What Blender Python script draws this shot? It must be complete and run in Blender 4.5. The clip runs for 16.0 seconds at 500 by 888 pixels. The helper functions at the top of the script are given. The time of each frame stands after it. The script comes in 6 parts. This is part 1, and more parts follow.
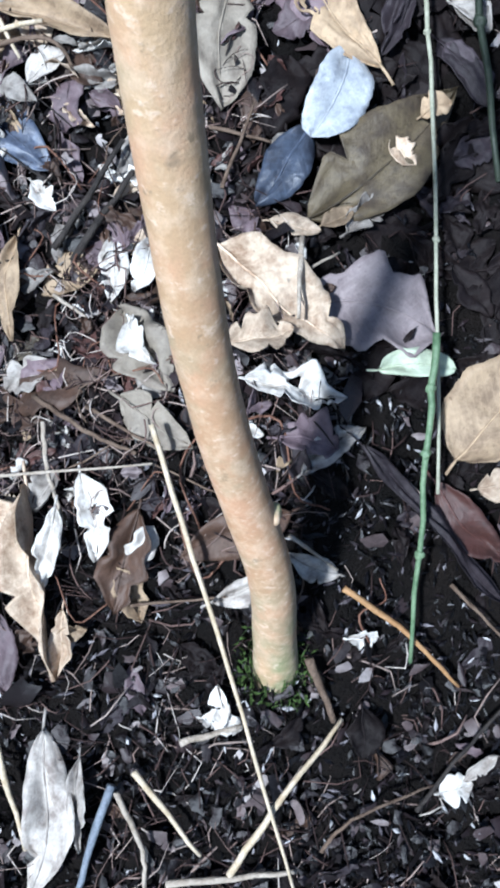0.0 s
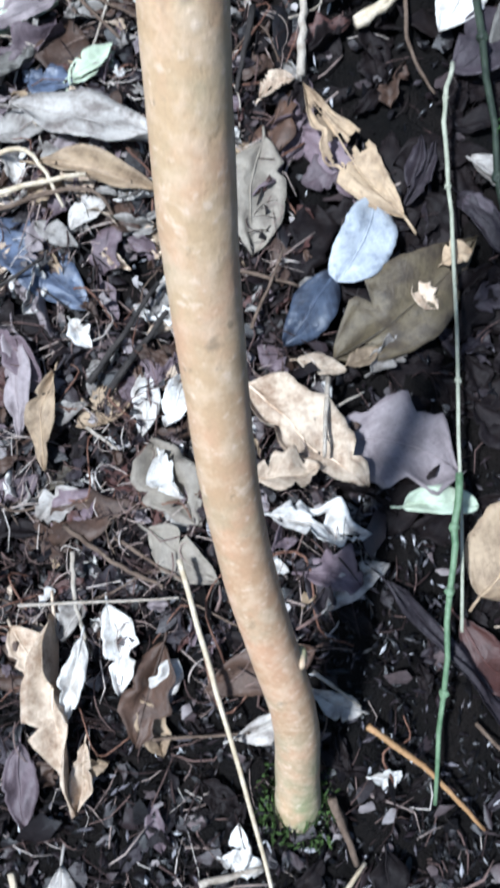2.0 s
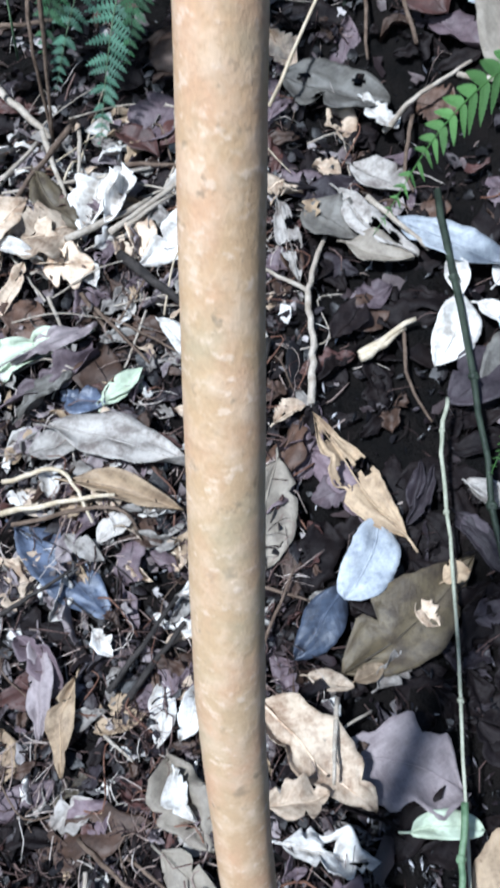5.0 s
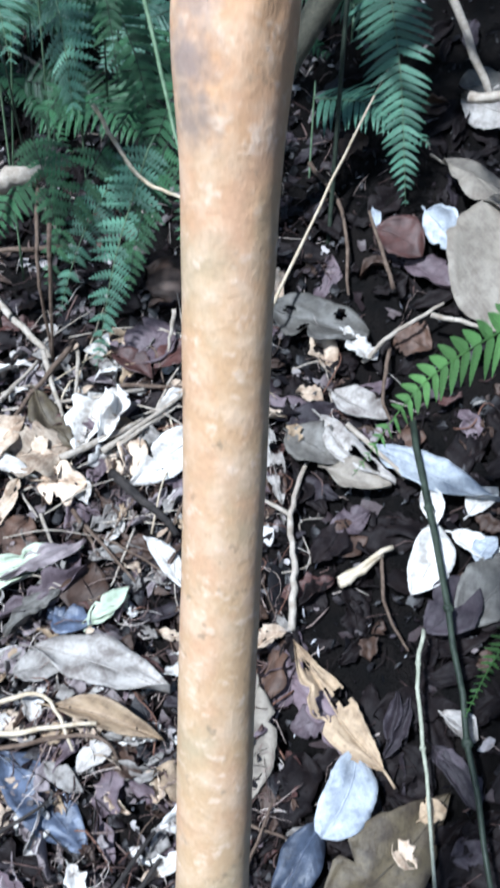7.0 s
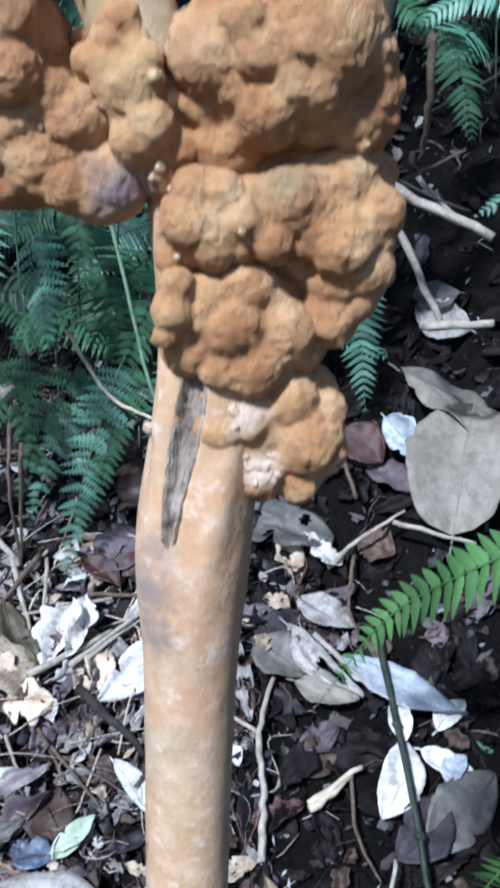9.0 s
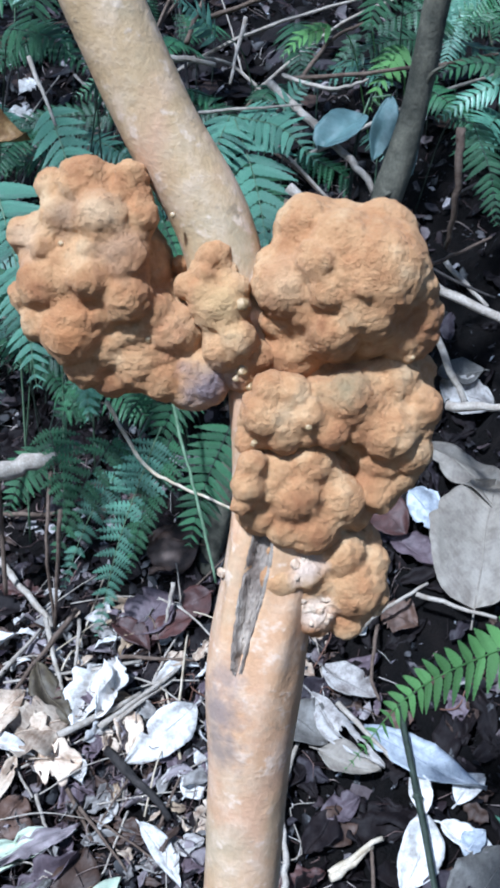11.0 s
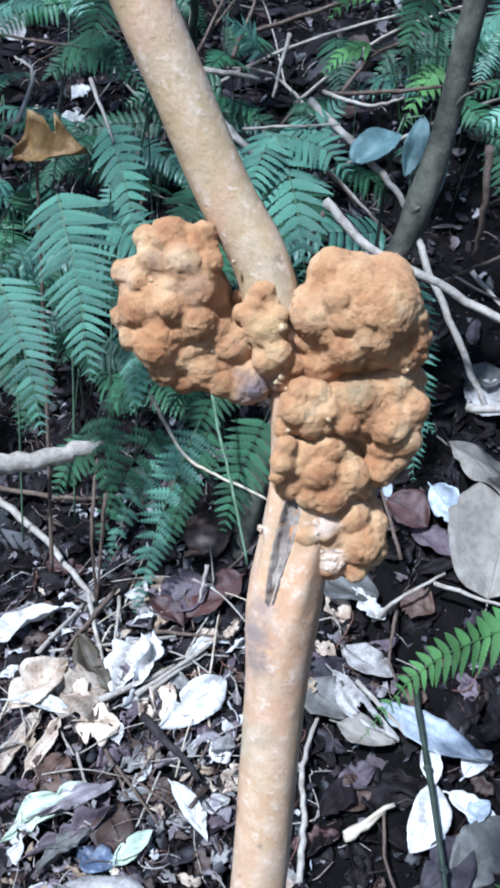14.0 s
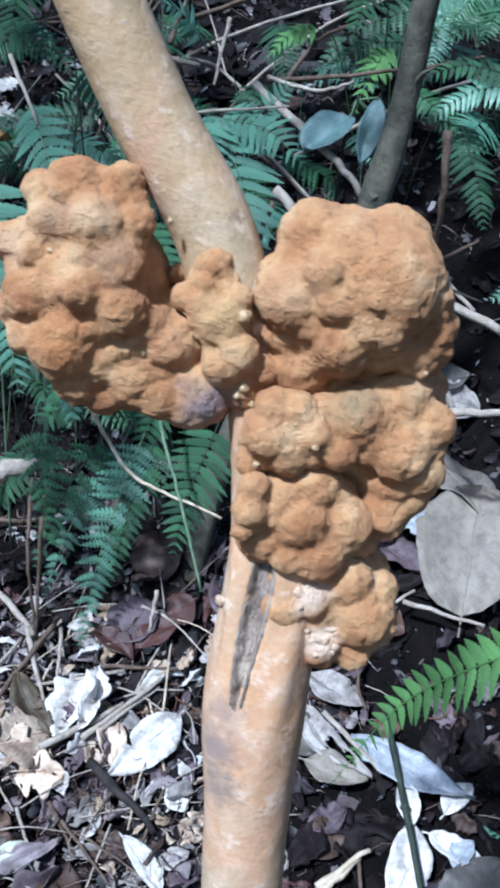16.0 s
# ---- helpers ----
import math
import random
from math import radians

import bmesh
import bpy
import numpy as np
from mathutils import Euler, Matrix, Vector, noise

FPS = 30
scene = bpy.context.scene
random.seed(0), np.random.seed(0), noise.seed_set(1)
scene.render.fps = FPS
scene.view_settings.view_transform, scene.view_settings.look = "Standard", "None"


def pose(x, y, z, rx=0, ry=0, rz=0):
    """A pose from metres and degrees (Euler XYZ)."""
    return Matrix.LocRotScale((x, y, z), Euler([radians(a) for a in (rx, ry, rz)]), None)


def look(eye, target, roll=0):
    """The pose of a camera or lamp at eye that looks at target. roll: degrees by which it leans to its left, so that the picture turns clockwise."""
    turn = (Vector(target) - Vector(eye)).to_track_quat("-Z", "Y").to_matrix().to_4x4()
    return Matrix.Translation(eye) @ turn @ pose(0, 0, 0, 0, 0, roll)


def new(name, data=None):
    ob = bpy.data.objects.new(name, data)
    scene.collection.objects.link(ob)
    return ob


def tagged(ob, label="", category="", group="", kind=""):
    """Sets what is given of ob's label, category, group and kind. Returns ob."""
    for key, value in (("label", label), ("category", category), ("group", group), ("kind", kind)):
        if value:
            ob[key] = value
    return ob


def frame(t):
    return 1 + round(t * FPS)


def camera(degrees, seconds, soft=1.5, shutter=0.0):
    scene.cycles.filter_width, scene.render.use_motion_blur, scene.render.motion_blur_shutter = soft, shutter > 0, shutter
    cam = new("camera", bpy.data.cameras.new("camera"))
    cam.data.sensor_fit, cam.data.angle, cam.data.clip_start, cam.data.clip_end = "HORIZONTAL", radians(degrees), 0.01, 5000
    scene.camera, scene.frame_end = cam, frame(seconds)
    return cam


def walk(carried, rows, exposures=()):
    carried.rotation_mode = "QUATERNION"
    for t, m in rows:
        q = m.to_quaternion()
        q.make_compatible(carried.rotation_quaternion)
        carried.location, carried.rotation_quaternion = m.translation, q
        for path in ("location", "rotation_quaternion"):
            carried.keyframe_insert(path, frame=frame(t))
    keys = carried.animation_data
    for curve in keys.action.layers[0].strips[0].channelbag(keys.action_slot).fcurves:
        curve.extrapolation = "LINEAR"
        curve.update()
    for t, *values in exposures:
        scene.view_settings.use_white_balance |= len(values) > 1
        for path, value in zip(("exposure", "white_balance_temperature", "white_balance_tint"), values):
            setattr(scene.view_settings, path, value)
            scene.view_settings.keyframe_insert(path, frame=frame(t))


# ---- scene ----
cam = camera(30.6, 16.0, soft=3.4, shutter=0.5)
METRES, EYE, TILT, LEAN, TURN = 0.60, 0.6, -56.0, 0.0, 0.0
ROWS = [
    (0.0, 0.0, 0.0, 0.0, 0.0, 0.0, -0.0),
    (0.5, -0.0002, 0.0022, 0.0061, 0.13, 1.07, -0.68),
    (1.0, -0.0083, -0.0019, 0.0081, 0.83, 2.11, -1.27),
    (1.5, -0.0129, -0.0058, 0.0166, 1.4, 3.24, -1.24),
    (2.0, -0.0074, -0.0256, 0.0396, 1.21, 6.26, -0.95),
    (2.5, -0.0134, -0.0417, 0.0691, 1.54, 8.48, -1.14),
    (3.0, -0.0169, -0.0579, 0.094, 1.5, 10.3, -1.41),
    (3.5, -0.0124, -0.0796, 0.1218, 1.73, 12.24, -1.3),
    (6.0, -0.0302, -0.1903, 0.2424, 0.32, 21.94, -2.26),
    (6.5, -0.0285, -0.2186, 0.2699, -0.19, 24.38, -2.17),
    (7.0, -0.0334, -0.2434, 0.2921, -0.54, 26.65, -2.75),
    (7.5, -0.0278, -0.2699, 0.3229, -0.72, 29.18, -2.15),
    (8.0, -0.0259, -0.2886, 0.3555, -1.03, 31.04, -1.45),
    (8.5, -0.0319, -0.3168, 0.3779, -1.28, 33.2, -1.19),
    (9.0, -0.0341, -0.3434, 0.3976, -1.88, 34.97, -1.31),
    (9.5, -0.0378, -0.3742, 0.4163, -2.21, 37.14, -1.64),
    (10.0, -0.0588, -0.3887, 0.4178, -2.09, 37.73, -2.51),
    (12.5, -0.0455, -0.5073, 0.3311, -1.14, 38.26, -4.37),
    (13.0, -0.0508, -0.5331, 0.3118, -1.08, 38.31, -5.4),
    (13.5, -0.0411, -0.5337, 0.3036, -2.03, 37.52, -5.09),
    (14.0, -0.0542, -0.5239, 0.3081, -1.13, 37.69, -5.73),
    (14.5, -0.0482, -0.505, 0.3465, -0.91, 38.8, -4.36),
    (15.0, -0.0697, -0.4291, 0.3919, -0.75, 37.97, -3.86),
    (15.5, -0.0735, -0.412, 0.4152, -1.61, 38.51, -3.31),
    (16.0, -0.0631, -0.4085, 0.414, -2.64, 38.12, -2.52),
]
walk(cam, [(t, pose(0, 0, EYE, TILT, LEAN, TURN) @ pose(METRES * x, METRES * y, METRES * z, 90 + pitch, roll, yaw)) for t, x, y, z, yaw, pitch, roll in ROWS],
     exposures=[(0.0, 0.86, 5400, 5), (3.5, 0.80, 5400, 5), (6.5, 0.74, 5400, 5.5), (7.0, 0.90, 5350, 5.5), (8.0, 0.80, 5250, 6), (9.0, 0.64, 5100, 6.5), (9.5, 0.66, 5050, 7), (12.5, 0.78, 4950, 7), (14.5, 0.86, 4950, 7), (15.5, 0.68, 5000, 7), (16.0, 0.66, 5000, 7)])

# ---- light ----
SUN_ELEVATION, SUN_TURN = 48.0, 212.0
world = bpy.data.worlds.new("sky")
scene.world = world
world.use_nodes = True
wn = world.node_tree.nodes
sky = wn.new("ShaderNodeTexSky")
sky.sky_type, sky.sun_disc = "NISHITA", False
sky.sun_elevation, sky.sun_rotation = radians(SUN_ELEVATION), radians(SUN_TURN)
wn["Background"].inputs["Strength"].default_value = 0.062
world.node_tree.links.new(sky.outputs[0], wn["Background"].inputs["Color"])
sun = new("sun", bpy.data.lights.new("sun", "SUN"))
sun.data.energy, sun.data.angle, sun.data.color = 4.3, radians(4), (1.0, 0.97, 0.93)
sun.matrix_world = look((-1.773, -2.437, 4.016), (0, 0.4, 0.3))


# ---- materials ----
def nodes(name):
    mat = bpy.data.materials.new(name)
    mat.use_nodes = True
    return mat, mat.node_tree.nodes, mat.node_tree.links, mat.node_tree.nodes["Principled BSDF"]


def noise_node(nt, links, scale, detail=4.0, rough=0.6, stretch=None, shift=None):
    co = nt.new("ShaderNodeTexCoord")
    out = co.outputs["Object"]
    if stretch:
        mp = nt.new("ShaderNodeMapping")
        mp.inputs["Scale"].default_value = stretch
        links.new(out, mp.inputs["Vector"])
        out = mp.outputs[0]
    if shift:
        info = nt.new("ShaderNodeObjectInfo")
        add = nt.new("ShaderNodeVectorMath")
        add.operation = "MULTIPLY_ADD"
        links.new(info.outputs["Random"], add.inputs[0])
        add.inputs[1].default_value = (shift, shift * 1.7, shift * 0.6)
        links.new(out, add.inputs[2])
        out = add.outputs[0]
    n = nt.new("ShaderNodeTexNoise")
    n.inputs["Scale"].default_value, n.inputs["Detail"].default_value, n.inputs["Roughness"].default_value = scale, detail, rough
    links.new(out, n.inputs["Vector"])
    return n.outputs["Fac"]


def ramp(nt, links, value, stops):
    r = nt.new("ShaderNodeValToRGB")
    el = r.color_ramp.elements
    while len(el) < len(stops):
        el.new(0.5)
    for e, (p, c) in zip(el, stops):
        e.position, e.color = p, (*c, 1)
    links.new(value, r.inputs[0])
    return r.outputs[0]


def mixed(nt, links, fac, a, b, blend="MIX"):
    m = nt.new("ShaderNodeMix")
    m.data_type, m.blend_type = "RGBA", blend
    for sock, v in ((0, fac), (6, a), (7, b)):
        if isinstance(v, (int, float)):
            m.inputs[sock].default_value = v
        elif isinstance(v, tuple):
            m.inputs[sock].default_value = (*v, 1)
        else:
            links.new(v, m.inputs[sock])
    return m.outputs[2]


def maths(nt, links, op, a, b=None, c=None):
    m = nt.new("ShaderNodeMath")
    m.operation = op
    for k, v in enumerate((a, b, c)):
        if v is None:
            continue
        if isinstance(v, (int, float)):
            m.inputs[k].default_value = v
        else:
            links.new(v, m.inputs[k])
    return m.outputs[0]


def bumped(nt, links, bsdf, height, strength, distance=0.002, after=None):
    b = nt.new("ShaderNodeBump")
    b.inputs["Strength"].default_value, b.inputs["Distance"].default_value = strength, distance
    links.new(height, b.inputs["Height"])
    if after:
        links.new(after, b.inputs["Normal"])
    links.new(b.outputs[0], bsdf.inputs["Normal"])
    return b.outputs[0]


def leaf_material(name, colour, stain, rough=0.5, spec=0.5, veins=0.10, vary=0.5, spots=0.6):
    """A dead or living leaf: blotches, specks, a net of side veins that run off the midrib, and a dull or waxy gloss."""
    mat, nt, links, bsdf = nodes(name)
    co = nt.new("ShaderNodeTexCoord")
    sep = nt.new("ShaderNodeSeparateXYZ")
    links.new(co.outputs["Object"], sep.inputs[0])
    side = maths(nt, links, "ABSOLUTE", sep.outputs["Y"])
    along = maths(nt, links, "MULTIPLY_ADD", side, -0.9, sep.outputs["X"])
    wave = maths(nt, links, "SINE", maths(nt, links, "MULTIPLY", along, 900.0))
    line = maths(nt, links, "POWER", maths(nt, links, "MULTIPLY_ADD", wave, 0.5, 0.5), 6.0)
    blot = noise_node(nt, links, 55, 6, 0.7, shift=9.0)
    fine = noise_node(nt, links, 420, 4, 0.7, shift=5.0)
    info = nt.new("ShaderNodeObjectInfo")
    base = mixed(nt, links, ramp(nt, links, blot, ((0.42, (0, 0, 0)), (0.64, (1, 1, 1)))), colour, stain)
    hsv = nt.new("ShaderNodeHueSaturation")
    links.new(maths(nt, links, "MULTIPLY_ADD", info.outputs["Random"], vary * 1.5, 1.0 - vary * 0.75), hsv.inputs["Value"])
    hsv.inputs["Saturation"].default_value = 1.0
    links.new(base, hsv.inputs["Color"])
    base = mixed(nt, links, maths(nt, links, "MULTIPLY", line, veins), hsv.outputs[0], tuple(min(1, c * 1.5 + 0.02) for c in colour))
    worn = noise_node(nt, links, 26, 5, 0.7, shift=13.0)
    base = mixed(nt, links, maths(nt, links, "MULTIPLY", ramp(nt, links, worn, ((0.55, (0, 0, 0)), (0.66, (1, 1, 1)))), spots * 0.7), base, tuple(c * 0.5 for c in stain))
    base = mixed(nt, links, maths(nt, links, "MULTIPLY", ramp(nt, links, worn, ((0.30, (1, 1, 1)), (0.42, (0, 0, 0)))), spots * 0.5), base, tuple(min(0.85, c * 1.35) for c in colour))
    speck = ramp(nt, links, fine, ((0.60, (0, 0, 0)), (0.72, (1, 1, 1))))
    base = mixed(nt, links, maths(nt, links, "MULTIPLY", speck, spots), base, tuple(c * 0.3 for c in stain))
    links.new(base, bsdf.inputs["Base Color"])
    links.new(maths(nt, links, "MULTIPLY_ADD", blot, 0.4, rough - 0.14), bsdf.inputs["Roughness"])
    bsdf.inputs["Specular IOR Level"].default_value = spec
    first = bumped(nt, links, bsdf, line, 0.12, 0.0005)
    bumped(nt, links, bsdf, maths(nt, links, "ADD", maths(nt, links, "MULTIPLY", blot, 3.0), fine), 0.5, 0.0012, after=first)
    thin = nt.new("ShaderNodeBsdfTranslucent")
    links.new(base, thin.inputs["Color"])
    mix = nt.new("ShaderNodeMixShader")
    mix.inputs[0].default_value = 0.12
    links.new(bsdf.outputs[0], mix.inputs[1])
    links.new(thin.outputs[0], mix.inputs[2])
    links.new(mix.outputs[0], nt["Material Output"].inputs["Surface"])
    return mat


def rough_material(name, dark, light, scale=60.0, fine=500.0, rough=0.85, bump=0.6, stretch=None, spec=0.3, depth=0.003, vary=True):
    """Soil, wood and stalks: two colours mixed at two scales, with relief."""
    mat, nt, links, bsdf = nodes(name)
    big = noise_node(nt, links, scale, 5, 0.65, stretch, 7.0 if vary else None)
    small = noise_node(nt, links, fine, 4, 0.7, stretch, 3.0 if vary else None)
    col = mixed(nt, links, ramp(nt, links, big, ((0.35, (0, 0, 0)), (0.68, (1, 1, 1)))), dark, light)
    col = mixed(nt, links, 0.6, col, ramp(nt, links, small, ((0.3, (0.35, 0.35, 0.35)), (0.7, (1, 1, 1)))), "MULTIPLY")
    links.new(col, bsdf.inputs["Base Color"])
    bsdf.inputs["Roughness"].default_value, bsdf.inputs["Specular IOR Level"].default_value = rough, spec
    bumped(nt, links, bsdf, maths(nt, links, "MULTIPLY_ADD", big, 2.0, small), bump, depth)
    return mat


def island_material(name, stops, rough=0.8, spec=0.3):
    """Loose bits, each of a colour of its own."""
    mat, nt, links, bsdf = nodes(name)
    geo = nt.new("ShaderNodeNewGeometry")
    col = ramp(nt, links, geo.outputs["Random Per Island"], stops)
    small = noise_node(nt, links, 350, 4, 0.7)
    col = mixed(nt, links, 0.7, col, ramp(nt, links, small, ((0.3, (0.3, 0.3, 0.3)), (0.7, (1, 1, 1)))), "MULTIPLY")
    links.new(col, bsdf.inputs["Base Color"])
    bsdf.inputs["Roughness"].default_value, bsdf.inputs["Specular IOR Level"].default_value = rough, spec
    bumped(nt, links, bsdf, small, 0.6, 0.0015)
    return mat


def bark_material():
    """Smooth young bark: pinkish tan, mottled with pale scurf and grey-green bloom, with pale lenticels and dark specks; redder up by the galls."""
    mat, nt, links, bsdf = nodes("bark")
    patch = noise_node(nt, links, 105, 5, 0.65, (1, 1, 0.9))
    pink = noise_node(nt, links, 60, 3, 0.5, (1, 1, 0.6))
    lenticel = noise_node(nt, links, 170, 3, 0.6, (1.0, 1.0, 1.3))
    fine = noise_node(nt, links, 700, 4, 0.7)
    low = noise_node(nt, links, 14, 3, 0.55)
    co = nt.new("ShaderNodeTexCoord")
    sep = nt.new("ShaderNodeSeparateXYZ")
    links.new(co.outputs["Object"], sep.inputs[0])
    rise = maths(nt, links, "MULTIPLY_ADD", low, 0.22, sep.outputs["Z"])
    col = ramp(nt, links, rise, ((0.08, (0.26, 0.27, 0.14)), (0.15, (0.40, 0.32, 0.20)), (0.30, (0.47, 0.285, 0.165)), (0.55, (0.50, 0.355, 0.215)), (0.80, (0.53, 0.35, 0.20)), (0.93, (0.56, 0.325, 0.175)), (1.08, (0.50, 0.345, 0.185))))
    col = mixed(nt, links, maths(nt, links, "MULTIPLY", ramp(nt, links, pink, ((0.45, (0, 0, 0)), (0.65, (1, 1, 1)))), 0.6), col, (0.60, 0.355, 0.225))
    bloom = noise_node(nt, links, 34, 4, 0.6)
    col = mixed(nt, links, maths(nt, links, "MULTIPLY", ramp(nt, links, bloom, ((0.52, (0, 0, 0)), (0.68, (1, 1, 1)))), 0.55), col, (0.42, 0.36, 0.24))
    col = mixed(nt, links, maths(nt, links, "MULTIPLY", ramp(nt, links, patch, ((0.45, (0, 0, 0)), (0.66, (1, 1, 1)))), 0.55), col, (0.70, 0.53, 0.38))
    col = mixed(nt, links, maths(nt, links, "MULTIPLY", ramp(nt, links, lenticel, ((0.58, (0, 0, 0)), (0.68, (1, 1, 1)))), 0.5), col, (0.80, 0.64, 0.50))
    dirt = noise_node(nt, links, 105, 4, 0.7)
    col = mixed(nt, links, maths(nt, links, "MULTIPLY", ramp(nt, links, dirt, ((0.62, (0, 0, 0)), (0.70, (1, 1, 1)))), 0.6), col, (0.19, 0.15, 0.10))
    col = blotched(nt, links, col, (
        (-0.0390, 0.2690, 0.7950, 0.0085, (0.27, 0.205, 0.18), 0.85), (-0.0385, 0.2680, 0.7830, 0.0075, (0.29, 0.22, 0.18), 0.85), (-0.0375, 0.2690, 0.8060, 0.0060, (0.32, 0.24, 0.20), 0.7),
        (-0.0330, 0.2520, 0.5750, 0.0048, (0.20, 0.18, 0.12), 0.85), (-0.0275, 0.2500, 0.5200, 0.0040, (0.21, 0.18, 0.13), 0.8), (-0.0350, 0.2510, 0.5180, 0.0034, (0.22, 0.18, 0.13), 0.8),
        (-0.0250, 0.2470, 0.4000, 0.0036, (0.21, 0.17, 0.12), 0.8), (-0.0140, 0.2510, 0.7940, 0.0100, (0.68, 0.43, 0.29), 0.6)), 260.0)
    col = mixed(nt, links, 0.22, col, ramp(nt, links, fine, ((0.3, (0.4, 0.4, 0.4)), (0.6, (1, 1, 1)))), "MULTIPLY")
    links.new(col, bsdf.inputs["Base Color"])
    bsdf.inputs["Roughness"].default_value, bsdf.inputs["Specular IOR Level"].default_value = 0.6, 0.35
    bumped(nt, links, bsdf, maths(nt, links, "MULTIPLY_ADD", lenticel, 0.8, maths(nt, links, "MULTIPLY_ADD", patch, 1.5, maths(nt, links, "MULTIPLY", fine, 0.5))), 0.4, 0.001)
    return mat


def blotched(nt, links, col, spots, scale=170.0):
    """Stains of other colours, each round a spot (x, y, z, radius, colour, strength), with ragged edges."""
    co = nt.new("ShaderNodeTexCoord")
    wander = nt.new("ShaderNodeTexNoise")
    wander.inputs["Scale"].default_value, wander.inputs["Detail"].default_value = scale, 4.0
    links.new(co.outputs["Object"], wander.inputs["Vector"])
    for x, y, z, r, colour, strength in spots:
        d = nt.new("ShaderNodeVectorMath")
        d.operation = "DISTANCE"
        links.new(co.outputs["Object"], d.inputs[0])
        d.inputs[1].default_value = (x, y, z)
        far = maths(nt, links, "MULTIPLY_ADD", wander.outputs["Fac"], 1.6, maths(nt, links, "MULTIPLY", d.outputs["Value"], 1.0 / r))
        fac = maths(nt, links, "MULTIPLY", ramp(nt, links, maths(nt, links, "MULTIPLY", far, 0.5), ((0.50, (1, 1, 1)), (0.95, (0, 0, 0)))), strength)
        col = mixed(nt, links, fac, col, colour)
    return col


def gall_material():
    """Powdery rust gall: dusty ochre to orange-brown, with pale, grey, bruised and crusted places."""
    mat, nt, links, bsdf = nodes("rust_gall")
    big = noise_node(nt, links, 70, 4, 0.6)
    mid = noise_node(nt, links, 240, 5, 0.65)
    fine = noise_node(nt, links, 1100, 4, 0.75)
    col = ramp(nt, links, big, ((0.30, (0.35, 0.158, 0.070)), (0.43, (0.45, 0.228, 0.102)), (0.55, (0.54, 0.310, 0.148)), (0.70, (0.63, 0.43, 0.24))))
    col = mixed(nt, links, maths(nt, links, "MULTIPLY", ramp(nt, links, mid, ((0.55, (0, 0, 0)), (0.75, (1, 1, 1)))), 0.55), col, (0.27, 0.115, 0.045))
    col = blotched(nt, links, col, (
        (-0.0469, 0.2730, 0.8839, 0.0085, (0.25, 0.2, 0.215), 0.9), (-0.0733, 0.2693, 0.9263, 0.0055, (0.68, 0.49, 0.3), 0.6), (-0.0828, 0.2735, 0.9250, 0.0058, (0.33, 0.235, 0.15), 0.7),
        (-0.0685, 0.2675, 0.9169, 0.0075, (0.33, 0.22, 0.14), 0.65), (-0.0917, 0.2748, 0.9176, 0.0060, (0.66, 0.47, 0.3), 0.6), (-0.0125, 0.2699, 0.8872, 0.0072, (0.29, 0.225, 0.125), 0.85),
        (-0.0321, 0.2750, 0.8775, 0.0080, (0.32, 0.14, 0.06), 0.7), (-0.0436, 0.2712, 0.9060, 0.0085, (0.6, 0.42, 0.2), 0.6), (-0.0793, 0.2697, 0.8963, 0.0092, (0.47, 0.2, 0.075), 0.6),
        (-0.0189, 0.2716, 0.8384, 0.0055, (0.74, 0.57, 0.45), 0.85), (-0.0154, 0.2725, 0.8247, 0.0055, (0.8, 0.64, 0.5), 0.85), (-0.0304, 0.2860, 0.8338, 0.0070, (0.64, 0.43, 0.29), 0.6),
        (-0.0562, 0.2758, 0.8982, 0.0070, (0.4, 0.17, 0.09), 0.6), (-0.0292, 0.2703, 0.9121, 0.0080, (0.62, 0.41, 0.23), 0.5)))
    pore = noise_node(nt, links, 300, 2, 0.5)
    col = mixed(nt, links, maths(nt, links, "MULTIPLY", ramp(nt, links, pore, ((0.71, (0, 0, 0)), (0.77, (1, 1, 1)))), 0.55), col, (0.14, 0.06, 0.025))
    col = mixed(nt, links, 0.30, col, ramp(nt, links, fine, ((0.32, (0.5, 0.45, 0.4)), (0.62, (1, 1, 1)))), "MULTIPLY")
    links.new(col, bsdf.inputs["Base Color"])
    bsdf.inputs["Roughness"].default_value, bsdf.inputs["Specular IOR Level"].default_value = 0.95, 0.08
    bsdf.inputs["Sheen Weight"].default_value, bsdf.inputs["Sheen Roughness"].default_value = 0.25, 0.5
    bsdf.inputs["Sheen Tint"].default_value = (0.85, 0.6, 0.38, 1)
    bumped(nt, links, bsdf, maths(nt, links, "MULTIPLY_ADD", mid, 1.2, fine), 0.75, 0.0013)
    return mat


BARK, GALL = bark_material(), gall_material()
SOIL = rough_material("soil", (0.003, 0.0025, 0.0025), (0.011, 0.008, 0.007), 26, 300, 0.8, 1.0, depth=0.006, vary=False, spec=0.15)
# the few near-white crumbs are glints of wet soil put into the colour
CRUMB = island_material("crumbs", ((0.0, (0.003, 0.003, 0.004)), (0.6, (0.008, 0.0065, 0.009)), (0.85, (0.032, 0.021, 0.024)), (0.95, (0.16, 0.145, 0.165)), (1.0, (0.72, 0.71, 0.73))), 0.4, 0.45)
FIBRE = island_material("fibres", ((0.0, (0.010, 0.006, 0.006)), (0.40, (0.045, 0.024, 0.022)), (0.68, (0.18, 0.115, 0.10)), (0.88, (0.42, 0.33, 0.29)), (1.0, (0.70, 0.63, 0.57))))
SCRAP = island_material("leaf_scraps", ((0.0, (0.005, 0.004, 0.005)), (0.5, (0.011, 0.0075, 0.009)), (0.75, (0.036, 0.023, 0.025)), (0.92, (0.15, 0.115, 0.115)), (1.0, (0.50, 0.46, 0.45))), 0.45, 0.5)
